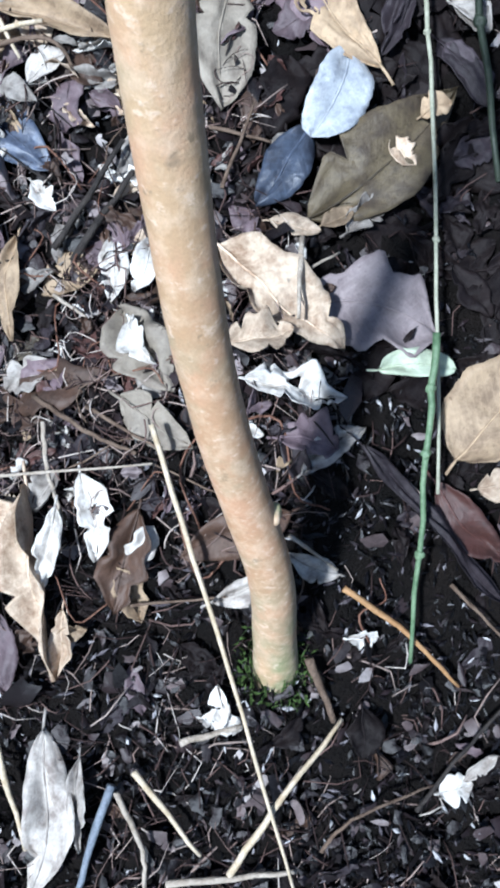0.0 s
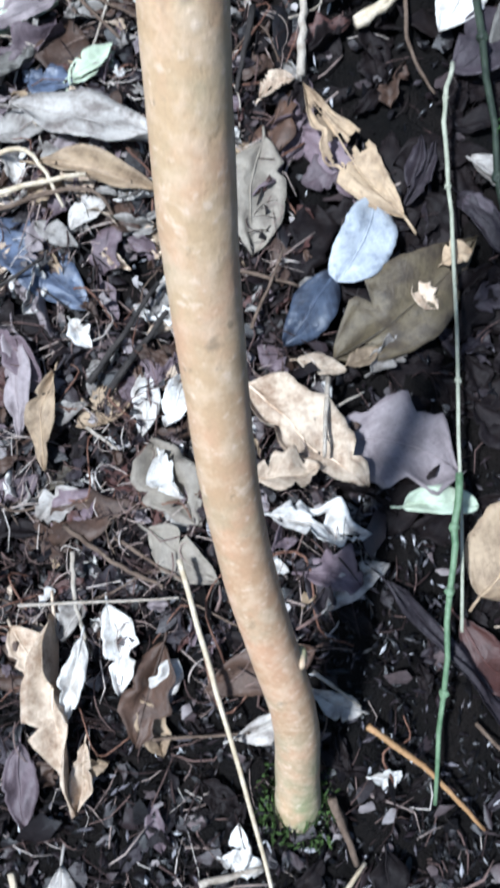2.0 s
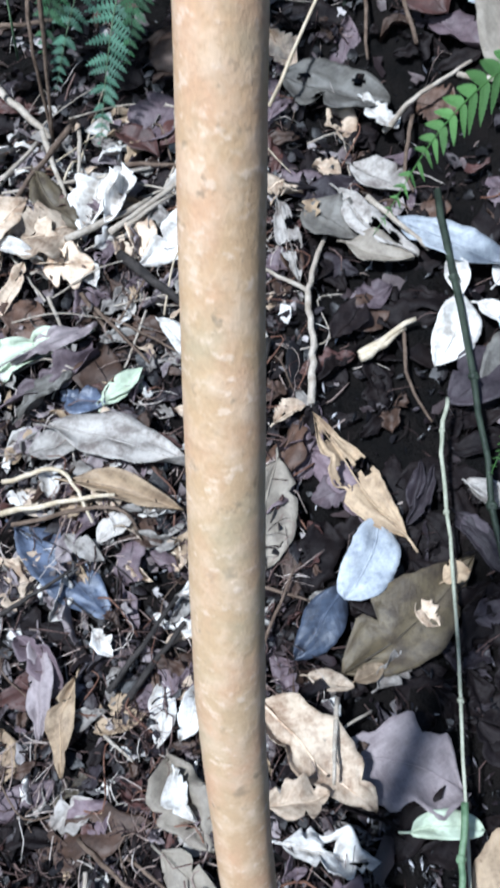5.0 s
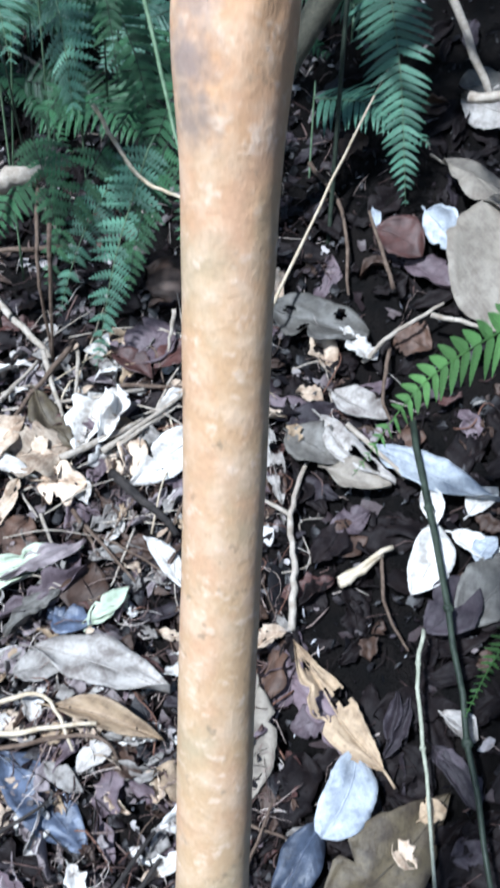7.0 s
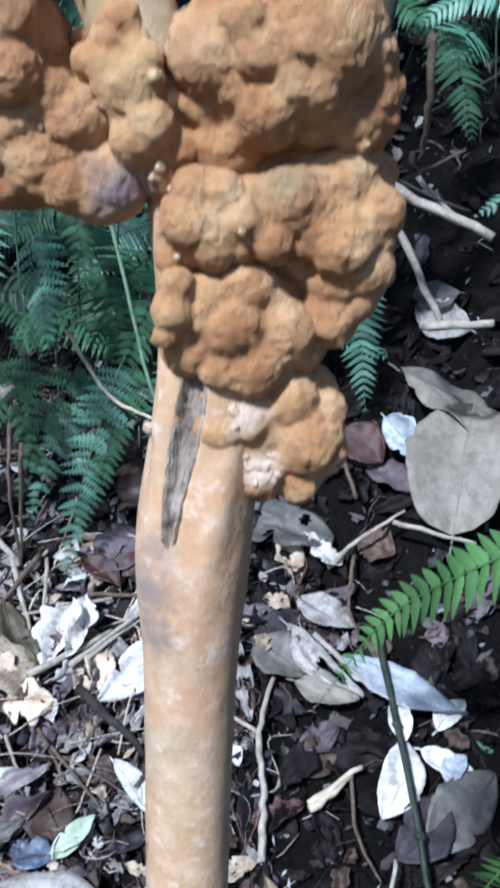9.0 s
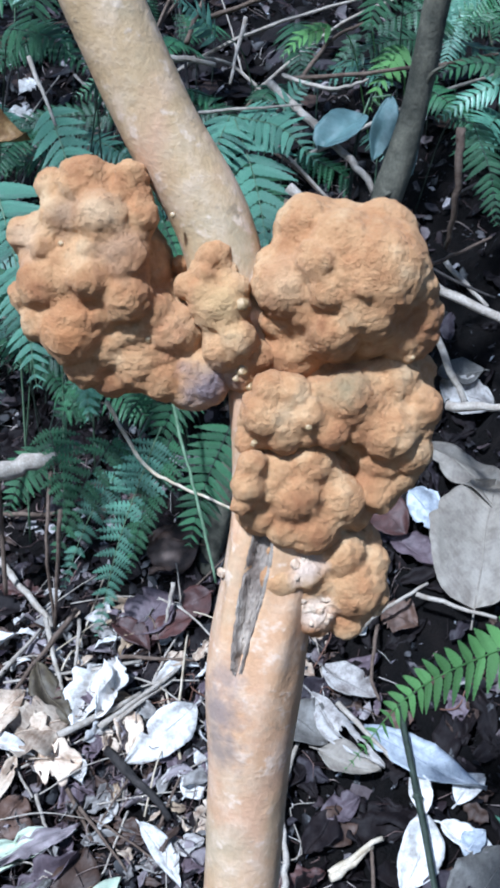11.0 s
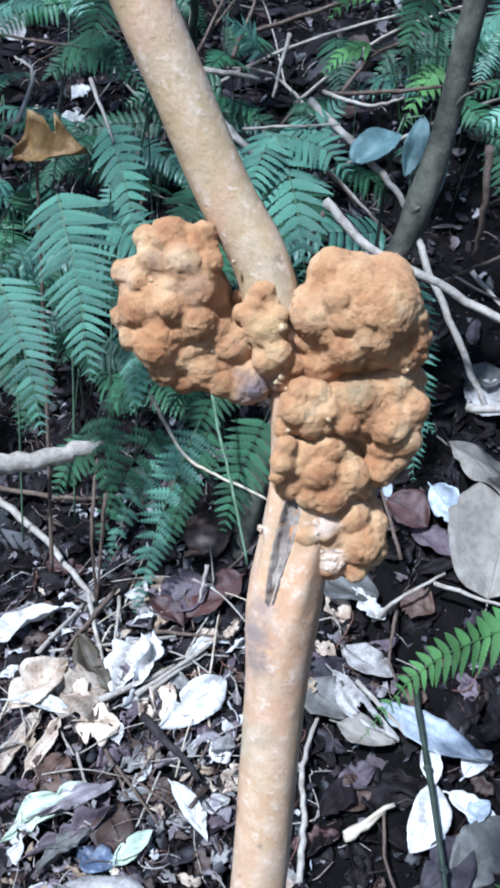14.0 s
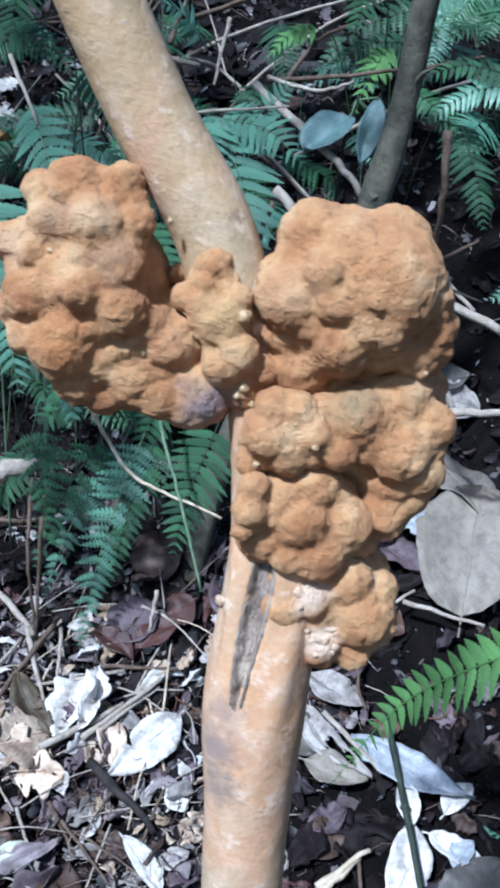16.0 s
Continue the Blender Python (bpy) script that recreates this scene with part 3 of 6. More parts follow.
sapling = new("sapling")
tagged(sapling, "young tree with smooth tan bark and swollen rust galls", "tree")
TRUNK = ((0.020, 0.238, -0.09, 0.0175), (0.0185, 0.240, -0.035, 0.0165), (0.017, 0.243, 0.0, 0.0153), (0.012, 0.246, 0.095, 0.0142), (-0.010, 0.252, 0.215, 0.0134), (-0.0215, 0.256, 0.30, 0.0129),
                     (-0.027, 0.260, 0.38, 0.0130), (-0.030, 0.263, 0.455, 0.0134), (-0.0302, 0.267, 0.545, 0.0126), (-0.0302, 0.271, 0.62, 0.0118), (-0.0297, 0.274, 0.70, 0.0113),
                     (-0.0302, 0.277, 0.765, 0.0117), (-0.0298, 0.280, 0.805, 0.0138), (-0.0278, 0.284, 0.85, 0.0116), (-0.034, 0.287, 0.895, 0.0096))
# the open wound under the galls: height, and the two bearings of its edges round the stem, in degrees
WOUND = ((0.806, -26, -22), (0.812, -29, -17), (0.820, -32, -13), (0.828, -33, -8), (0.836, -32, -3), (0.846, -26, 0), (0.860, -20, 0))
TRUNK_LINE = smooth_line([s[:3] for s in TRUNK], 14)
TRUNK_GIRTH = [v[0] for v in smooth_line([(s[3], 0, 0) for s in TRUNK], 14)]


def inside(rows, z, bearing):
    """How far, 0 to 1, a spot on the stem lies inside an outline."""
    zs = [r[0] for r in rows]
    if not zs[0] < z < zs[-1]:
        return 0.0
    wave = 3.0 * noise.noise((bearing * 0.1, z * 400, 2))
    lo, hi = np.interp(z, zs, [r[1] for r in rows]) + wave, np.interp(z, zs, [r[2] for r in rows]) + wave * 0.7
    return float(np.clip(min(bearing - lo, hi - bearing) / 4.0, 0, 1))


def relief(z, bearing):
    """How far the stem's skin stands out by the wound: the hollow itself, its split lip and the swollen bark beside it."""
    lip = math.exp(-((bearing + 46 + 60 * (z - 0.83)) / 9) ** 2) * math.exp(-((z - 0.832) / 0.020) ** 2)
    swell = math.exp(-((bearing - 22 - 500 * (z - 0.815)) / 16) ** 2) * math.exp(-((z - 0.818) / 0.020) ** 2)
    heel = math.exp(-((bearing + 58) / 24) ** 2) * math.exp(-((z - 0.800) / 0.022) ** 2)
    return 0.0017 * lip + 0.0013 * swell + 0.0012 * heel - 0.0042 * inside(WOUND, z, bearing)


def on_trunk(z, bearing, proud):
    """A spot on the stem's skin, proud of it by some metres."""
    heights = [p.z for p in TRUNK_LINE]
    x, y, r = (float(np.interp(z, heights, q)) for q in ([p.x for p in TRUNK_LINE], [p.y for p in TRUNK_LINE], TRUNK_GIRTH))
    a = radians(bearing)
    r += proud + relief(z, bearing)
    return Vector((x + r * math.sin(a), y - r * math.cos(a), z))


def bark_patch(name, rows, mat, label, proud=0.0005, sink=0.0010, seed=0):
    """A ragged patch of other skin let into the stem inside an outline."""
    zs = [r[0] for r in rows]
    nz, na = 44, 22
    verts = []
    for i in range(nz + 1):
        z = zs[0] + (zs[-1] - zs[0]) * i / nz
        lo, hi = np.interp(z, zs, [r[1] for r in rows]) - 5, np.interp(z, zs, [r[2] for r in rows]) + 5
        for j in range(na + 1):
            u = j / na
            edge = min(u, 1 - u, i / nz * 2, (1 - i / nz) * 2) * 5
            h = proud * min(1.0, edge) - sink * (1 - min(1.0, edge)) + 0.0006 * noise.noise((u * 6, z * 500, seed)) + 0.0004 * noise.noise((u * 15, z * 120, seed + 3))
            verts.append(on_trunk(z, lo + (hi - lo) * u, h))
    w = na + 1
    faces = [(i * w + j, i * w + j + 1, (i + 1) * w + j + 1, (i + 1) * w + j) for i in range(nz) for j in range(na)]
    return mesh_object(name, verts, faces, mat, sapling, label)


trunk = lathe_tree("trunk", TRUNK, BARK, sapling, sides=90, seed=2, label="smooth tan bark with pale rings")
for v in trunk.data.vertices:
    if 0.74 < v.co.z < 0.88:
        k = min(range(len(TRUNK_LINE)), key=lambda q: abs(TRUNK_LINE[q].z - v.co.z))
        off = v.co - TRUNK_LINE[k]
        off.z = 0
        v.co += off.normalized() * relief(v.co.z, math.degrees(math.atan2(off.x, -off.y)))
bark_patch("wound", WOUND, DEAD_WOOD, "split-open wound of weathered grey wood", proud=0.0013, seed=1)
lathe_tree("branch", ((-0.036, 0.287, 0.885, 0.0098), (-0.047, 0.286, 0.922, 0.0097), (-0.0620, 0.285, 0.947, 0.0094), (-0.0785, 0.282, 0.979, 0.0093), (-0.0945, 0.279, 1.011, 0.0094),
                      (-0.115, 0.274, 1.06, 0.0090), (-0.135, 0.268, 1.12, 0.0084), (-0.15, 0.262, 1.2, 0.0074), (-0.16, 0.25, 1.3, 0.006), (-0.185, 0.24, 1.42, 0.0035)), BARK, sapling, sides=24, seed=5)
gall(sapling, ((-0.0765, 0.2890, 0.9086, 0.0197), (-0.0693, 0.2910, 0.8966, 0.0188), (-0.0548, 0.2890, 0.8942, 0.0092), (-0.0567, 0.2920, 0.8871, 0.0105), (-0.0779, 0.2797, 0.9316, 0.0071),
               (-0.0730, 0.2739, 0.9244, 0.0067), (-0.0838, 0.2770, 0.9231, 0.0051), (-0.0931, 0.2797, 0.9186, 0.0048), (-0.0875, 0.2737, 0.9166, 0.0032), (-0.0872, 0.2756, 0.9079, 0.0072),
               (-0.0804, 0.2760, 0.8975, 0.0092), (-0.0883, 0.2763, 0.8983, 0.0054), (-0.0674, 0.2731, 0.9160, 0.0063), (-0.0645, 0.2766, 0.9247, 0.0048), (-0.0663, 0.2725, 0.9064, 0.0064),
               (-0.0756, 0.2704, 0.9102, 0.0052), (-0.0774, 0.2787, 0.8873, 0.0059), (-0.0709, 0.2807, 0.8843, 0.0055), (-0.0643, 0.2800, 0.8899, 0.0086), (-0.0501, 0.2817, 0.8858, 0.0094),
               (-0.0560, 0.2785, 0.8981, 0.0073), (-0.0675, 0.2788, 0.9334, 0.0045), (-0.0925, 0.2774, 0.9044, 0.0046), (-0.0867, 0.2815, 0.9302, 0.0045), (-0.0581, 0.2790, 0.8859, 0.0066)), "knobbly ochre rust gall under the branch, its lowest lobe bruised grey-purple", seed=65)
gall(sapling, ((-0.0469, 0.2870, 0.8974, 0.0095), (-0.0444, 0.2771, 0.9047, 0.0076), (-0.0407, 0.2753, 0.9098, 0.0034), (-0.0483, 0.2752, 0.9073, 0.0041), (-0.0527, 0.2775, 0.9088, 0.0032),
               (-0.0463, 0.2781, 0.9165, 0.0045), (-0.0382, 0.2777, 0.8875, 0.0046), (-0.0340, 0.2808, 0.8875, 0.0047), (-0.0340, 0.2775, 0.8931, 0.0042), (-0.0428, 0.2757, 0.8944, 0.0061),
               (-0.0403, 0.2746, 0.8973, 0.0057), (-0.0448, 0.2803, 0.8911, 0.0051), (-0.0368, 0.2824, 0.8815, 0.0030), (-0.0553, 0.2862, 0.9128, 0.0027), (-0.0479, 0.2751, 0.9125, 0.0026)), "small yellowish rust gall in the fork", seed=67)
gall(sapling, ((-0.0131, 0.2920, 0.9068, 0.0201), (-0.0080, 0.2767, 0.9149, 0.0142), (-0.0241, 0.2827, 0.9236, 0.0087), (-0.0286, 0.2762, 0.9106, 0.0083), (-0.0258, 0.2834, 0.8935, 0.0094),
               (-0.0214, 0.2709, 0.9173, 0.0059), (-0.0096, 0.2719, 0.9074, 0.0082), (-0.0157, 0.2758, 0.9212, 0.0089), (0.0015, 0.2800, 0.9001, 0.0080), (-0.0067, 0.2812, 0.9229, 0.0094),
               (0.0017, 0.2764, 0.9115, 0.0067), (-0.0164, 0.2732, 0.9012, 0.0075), (-0.0309, 0.2786, 0.9016, 0.0046), (-0.0329, 0.2808, 0.9159, 0.0038), (-0.0189, 0.2688, 0.9105, 0.0048),
               (0.0036, 0.2788, 0.9054, 0.0064)), "large rounded ochre rust gall", seed=69)
gall(sapling, ((-0.0052, 0.2890, 0.8767, 0.0145), (-0.0209, 0.2880, 0.8724, 0.0101), (-0.0142, 0.2880, 0.8866, 0.0100), (-0.0007, 0.2880, 0.8899, 0.0095), (-0.0038, 0.2880, 0.8632, 0.0089),
               (-0.0114, 0.2755, 0.8837, 0.0081), (-0.0001, 0.2798, 0.8881, 0.0074), (0.0064, 0.2791, 0.8817, 0.0066), (-0.0003, 0.2761, 0.8760, 0.0081), (0.0075, 0.2899, 0.8886, 0.0050),
               (-0.0321, 0.2710, 0.8792, 0.0061), (-0.0313, 0.2721, 0.8855, 0.0049), (-0.0213, 0.2715, 0.8800, 0.0052), (0.0057, 0.2781, 0.8701, 0.0063), (-0.0017, 0.2809, 0.8591, 0.0076),
               (0.0041, 0.2794, 0.8628, 0.0048), (-0.0356, 0.2732, 0.8717, 0.0039), (-0.0351, 0.2740, 0.8820, 0.0033), (-0.0366, 0.2742, 0.8764, 0.0027), (-0.0259, 0.2731, 0.8843, 0.0057),
               (-0.0151, 0.2718, 0.8756, 0.0046), (-0.0270, 0.2718, 0.8749, 0.0054)), "lumpy orange-brown rust gall with an olive scar", seed=71)
gall(sapling, ((-0.0222, 0.2870, 0.8527, 0.0148), (-0.0203, 0.2860, 0.8656, 0.0089), (-0.0311, 0.2840, 0.8621, 0.0069), (-0.0073, 0.2860, 0.8571, 0.0069), (-0.0099, 0.2870, 0.8422, 0.0083),
               (-0.0279, 0.2750, 0.8624, 0.0071), (-0.0199, 0.2759, 0.8656, 0.0071), (-0.0116, 0.2764, 0.8565, 0.0075), (-0.0314, 0.2752, 0.8519, 0.0067), (-0.0182, 0.2751, 0.8491, 0.0079),
               (-0.0350, 0.2680, 0.8612, 0.0046), (-0.0343, 0.2696, 0.8665, 0.0042), (-0.0066, 0.2790, 0.8512, 0.0050), (-0.0226, 0.2737, 0.8577, 0.0079), (-0.0365, 0.2678, 0.8562, 0.0029),
               (-0.0247, 0.2734, 0.8485, 0.0055)), "dusty ochre rust gall round the stem", seed=73)
gall(sapling, ((-0.0086, 0.2870, 0.8287, 0.0117), (-0.0179, 0.2860, 0.8396, 0.0099), (-0.0261, 0.2840, 0.8385, 0.0070), (-0.0197, 0.2860, 0.8246, 0.0084), (-0.0045, 0.2860, 0.8397, 0.0070),
               (-0.0048, 0.2794, 0.8303, 0.0094), (-0.0300, 0.2856, 0.8347, 0.0071), (-0.0250, 0.2748, 0.8327, 0.0061), (-0.0187, 0.2770, 0.8360, 0.0069), (-0.0151, 0.2779, 0.8221, 0.0068),
               (-0.0095, 0.2786, 0.8402, 0.0073), (-0.0004, 0.2796, 0.8273, 0.0061), (-0.0241, 0.2776, 0.8401, 0.0061), (-0.0063, 0.2787, 0.8203, 0.0054), (-0.0005, 0.2801, 0.8378, 0.0049)), "rust gall with pale pinkish crust above the wound", seed=75)
lathe_tree("dead_bark", ((-0.0358, 0.2810, 0.8585, 0.0020), (-0.0364, 0.2775, 0.8425, 0.0030), (-0.0373, 0.2755, 0.8311, 0.0037), (-0.0375, 0.2745, 0.8146, 0.0041), (-0.0366, 0.2745, 0.7961, 0.0040), (-0.0345, 0.2755, 0.7777, 0.0034), (-0.0318, 0.2770, 0.7633, 0.0026)), BARK, sapling, sides=14, seed=9, bump=0.55, label="split lip of bark")


def bead(x, y, z, r, mat=RESIN, name="resin_bead", label="pale glossy bead of resin", parent=None):
    bm = bmesh.new()
    bmesh.ops.create_icosphere(bm, subdivisions=3, radius=r)
    for v in bm.verts:
        v.co *= 1 + 0.35 * noise.noise(v.co * 1.3 / r + Vector((x * 900, z * 900, 0)))
    me = bpy.data.meshes.new(name)
    bm.to_mesh(me)
    bm.free()
    me.materials.append(mat)
    me.polygons.foreach_set("use_smooth", [True] * len(me.polygons))
    ob = new(name, me)
    ob.location = (x, y, z)
    ob.parent = parent or sapling
    return tagged(ob, label)


def on_gall(x, z):
    """The skin of the foremost gall at x and z, and its outward way."""
    best = (Vector((x, 0.275, z)), Vector((0, -1, 0)))
    for ob in GALLS:
        hit, place, way, _ = ob.ray_cast(Vector((x, 0.2, z)), Vector((0, 1, 0)))
        if hit and place.y < best[0].y:
            best = (place, way)
    return best


bpy.context.view_layer.update()
GALLS = [ob for ob in sapling.children if ob.data.name.startswith("gall")]
for x, z, r in ((-0.0565, 0.9258, 0.0007), (-0.0390, 0.9063, 0.0015), (-0.0126, 0.8717, 0.0011), (-0.0211, 0.8784, 0.0009), (-0.0381, 0.8895, 0.0015), (-0.0395, 0.8874, 0.0009), (-0.0341, 0.8722, 0.0009), (-0.0827, 0.9178, 0.0007), (-0.0615, 0.8961, 0.0008), (-0.0360, 0.8851, 0.0010), (0.0032, 0.8954, 0.0006)):
    bead(*on_gall(x, z)[0], r)
# whitish crust on the lowest gall, a bud beside the wound
rng = random.Random(19)
for x, z, n in ((-0.0190, 0.8394, 7), (-0.0155, 0.8259, 12)):
    for _ in range(n):
        place, way = on_gall(x + rng.gauss(0, 0.0026), z + rng.gauss(0, 0.0022))
        r = rng.uniform(0.0006, 0.0014)
        bead(*(place - way * 0.35 * r), r, CRUST, "crust", "pale pinkish crust on the gall")
bead(*on_trunk(0.832, -72, 0.0006), 0.0014, CRUST, "bud", "pale bud beside the wound")
# small knots and stubs on the bark
bead(-0.0416, 0.2690, 0.505, 0.0022, SCAR, "knot")
bead(-0.0422, 0.270, 0.455, 0.0018, SCAR, "knot")
bead(0.0108, 0.2500, 0.160, 0.0068, BARK, "knot", "bulging side knot near the root")

# moss round the foot of the stem
rng = random.Random(41)
mv, mf = [], []
for _ in range(300):
    a, d = rng.uniform(0, 6.283), rng.uniform(0.012, 0.030)
    x, y = 0.018 + d * math.cos(a), 0.238 + 0.9 * d * math.sin(a)
    p = resting(x, y, -0.002)
    h, w = rng.uniform(0.010, 0.026) * (0.033 - d) / 0.018, rng.uniform(0.0005, 0.0011)
    tip = p + Vector((rng.gauss(0, 0.004), rng.gauss(0, 0.004), h))
    s = Vector((math.cos(a * 3), math.sin(a * 3), 0)) * w
    k = len(mv)
    mv += [p - s, p + s, (p + tip) / 2 + s * 1.3, tip, (p + tip) / 2 - s * 1.3]
    mf += [(k, k + 1, k + 2, k + 4), (k + 4, k + 2, k + 3)]
tagged(mesh_object("moss", mv, mf, MOSS), "tuft of green moss round the foot of the stem", "moss", kind="stuff")


# ---- plants behind the sapling ----
def pinna_mesh(name, mat, teeth=8, width=0.13, depth=0.10):
    """One toothed or deeply cut leaflet, 1 long, drooping to its tip."""
    verts, faces = [], []
    n = teeth * 3
    for i in range(n + 1):
        s = i / n
        w = width * (1 - s ** 2.4) * min(1, 0.6 + 4 * s) * (1 + depth * (-1.6, 0.6, 1.0)[i % 3])
        bow, z = 0.09 * s * s, -0.20 * s * s
        x = s + 0.018 * (0, 0.6, 1.6)[i % 3]
        verts += [(s, bow, z), (x, bow + w, z - 0.16 * w), (x, bow - w, z - 0.16 * w)]
    for i in range(n):
        a = 3 * i
        faces += [(a, a + 3, a + 4, a + 1), (a + 2, a + 5, a + 3, a)]
    me = bpy.data.meshes.new(name)
    me.from_pydata(verts, [], faces)
    me.materials.append(mat)
    me.update()
    return me


PINNAE = {m.name: pinna_mesh("leaflet", m) for m in (FERN, FERN_LIGHT, FERN_TEAL)}
CUT_PINNAE = {m.name: pinna_mesh("leaflet", m, 7, 0.19, 0.52) for m in (FERN, FERN_LIGHT, FERN_TEAL)}
FERN_WORDS = {"fern": "dark green", "bright_fern": "bright yellow-green", "blue_green_fern": "blue-green"}
frond_count = 0


def frond(a, b, width, mat, roll=0.0, pairs=0, rise=0.35, root=None, keep=0.97, cut=False, joined=False):
    """A fern frond: a stalk from the bank up to a, and a blade of toothed leaflets from a to its drooping tip b."""
    global frond_count
    frond_count += 1
    rng = random.Random(frond_count * 11)
    a, b = Vector(a), Vector(b)
    length = (b - a).length
    d = (b - a).normalized()
    lift = Vector((0, 0, 1)) - d * d.z
    mid = (a + b) / 2 + lift * length * rise * 0.35
    foot = root or (a.x - d.x * 0.12, a.y + 0.22)
    foot = resting(foot[0], foot[1], -0.01)
    if foot.z > a.z:
        foot = resting(a.x, a.y - 0.02, -0.01)
    stalk = smooth_line([foot, foot.lerp(a, 0.55) + Vector((0, 0.02, 0.06)), a], 6)[:-1]
    blade = smooth_line([a, mid, b], 8)
    line = stalk + blade
    n = len(line)
    r0 = 0.0010 + 0.0022 * length
    v, f = tube([p - foot for p in line], [r0 * (1 - 0.85 * i / n) for i in range(n)], 6)
    ob = mesh_object("fern_frond", v, f, mat if mat is FERN_LIGHT else GREEN_STEM if mat is FERN_TEAL else DARK_STEM, at=Matrix.Translation(foot))
    tagged(ob, f"{FERN_WORDS[mat.name]} fern frond drooping over the bank", "fern", "ferns")
    pairs = pairs or max(10, int(length / (0.0095 if cut else 0.0090)))
    face = Vector((0, -0.7, 0.7))
    shape = (CUT_PINNAE if cut else PINNAE)[mat.name]
    flat = [v.co.copy() for v in shape.vertices] if joined else []
    bv, bf = [], []
    fill = length / pairs * (0.90 if cut else 0.90 if mat is FERN_LIGHT else 0.95) / (0.38 if cut else 0.26)
    for i in range(pairs):
        s = (i + 0.3) / pairs
        k = s * (len(blade) - 1)
        j = min(int(k), len(blade) - 2)
        p = blade[j].lerp(blade[j + 1], k - j)
        t = (blade[j + 1] - blade[j]).normalized()
        nrm = (face - t * face.dot(t)).normalized()
        nrm = Matrix.Rotation(radians(roll), 3, t) @ nrm
        side = nrm.cross(t)
        size = width / 2 * min(1.0, 0.72 + s * 1.6) * ((1 - s) ** 0.95 if mat is FERN_LIGHT else (1 - s ** 1.5) ** 0.85) + 0.003
        for sgn in (-1, 1):
            if rng.random() > (keep - 0.1 if cut else keep):
                continue
            way = (side * sgn + t * ((0.52 if mat is FERN_LIGHT else 0.22) + 0.45 * s) + nrm * rng.uniform(-0.16, 0.10)).normalized()
            up = (nrm - way * nrm.dot(way)).normalized()
            up = Matrix.Rotation(rng.uniform(-0.3, 0.3), 3, way) @ up
            m = Matrix((way, up.cross(way), up)).transposed().to_4x4()
            g = size * rng.uniform(0.90, 1.08)
            broad = min(fill * rng.uniform(0.88, 1.08), g * 1.5) * (1 - 0.45 * s * s)
            m = Matrix.Translation(p - foot) @ m @ Matrix.Diagonal((g, broad * -sgn, g, 1))
            if joined:
                k0 = len(bv)
                bv += [m @ v for v in flat]
                bf += [tuple(q + k0 for q in f.vertices) for f in shape.polygons]
            else:
                leaflet = new("leaflet", shape)
                leaflet.parent = ob
                leaflet.matrix_basis = m
    if joined:
        mesh_object("blade", bv, bf, mat, parent=ob, smooth=False)
    return ob


def held_leaf(parent, shape, a, b, width, mat, cup=0.12, bend=0.05, rag=0.05, roll=0.0, name="leaf", label=""):
    """A leaf held in the air by a plant, from a to b, its face to the slope below."""
    rng = random.Random(int(abs(a[0]) * 1e4) + 5)
    a, b = Vector(a), Vector(b)
    d = (b - a).normalized()
    n = Vector((0, -0.85, 0.5))
    n = Matrix.Rotation(radians(roll), 3, d) @ (n - d * n.dot(d)).normalized()
    m = Matrix((d, n.cross(d), n)).transposed().to_4x4()
    m.translation = a
    v, f, _, _ = leaf_sheet(shape, (b - a).length, width / 2, cup, bend, 0, rag, rng)
    return mesh_object(name, v, f, mat, parent, label, at=m)


# a thin grey stem with broad waxy leaves beside it
stem = new("thin_tree")
tagged(stem, "thin grey-green young tree stem behind the sapling", "tree")
lathe_tree("stem", ((-0.1, 1.13, 0.38, 0.0165), (-0.048, 1.12, 0.62, 0.0152), (0.065, 1.1, 0.832, 0.0143), (0.091, 1.09, 0.908, 0.0167), (0.107, 1.08, 0.991, 0.0143), (0.1145, 1.06, 1.079, 0.0134),
                    (0.121, 1.04, 1.154, 0.0131), (0.135, 1, 1.3, 0.0121), (0.14, 0.98, 1.5, 0.0112), (0.15, 0.97, 1.8, 0.0074)), GREY_BARK, stem, sides=16, bump=0.08, seed=4)
bead(0.086, 1.081, 0.900, 0.008, GREY_BARK, "knot", "swollen knot in the stem", stem)
bead(0.093, 1.080, 0.917, 0.006, GREY_BARK, "knot", "swollen knot in the stem", stem)
lathe_tree("side_shoot", ((0.107, 1.078, 0.99, 0.003), (0.117, 1.06, 1.02, 0.002), (0.131, 1.05, 1.03, 0.0012)), GREY_BARK, stem, sides=8)
seedling = new("seedling")
tagged(seedling, "small seedling with broad blue-green waxy leaves", "plant")
lathe_tree("stalk", ((0.05, 1.17, 0.47, 0.003), (0.05, 1.17, 0.75, 0.0026), (0.055, 1.16, 0.94, 0.0022), (0.068, 1.155, 1.005, 0.0016)), DARK_STEM, seedling, sides=8, bump=0.05)
held_leaf(seedling, "round", (0.060, 1.150, 0.982), (0.010, 1.120, 0.943), 0.052, WAXY, cup=0.3, roll=20)
held_leaf(seedling, "oval", (0.089, 1.150, 1.004), (0.073, 1.130, 0.932), 0.029, WAXY)
held_leaf(seedling, "oval", (0.099, 1.160, 0.981), (0.111, 1.140, 0.906), 0.041, WAXY)
for a, b in (((0.066, 1.156, 1.0), (0.060, 1.150, 0.982)), ((0.066, 1.156, 1.0), (0.089, 1.150, 1.004)), ((0.066, 1.156, 1.0), (0.099, 1.160, 0.981))):
    lathe_tree("leaf_stalk", ((*a, 0.0013), (*b, 0.0010)), GREEN_STEM, seedling, sides=6)

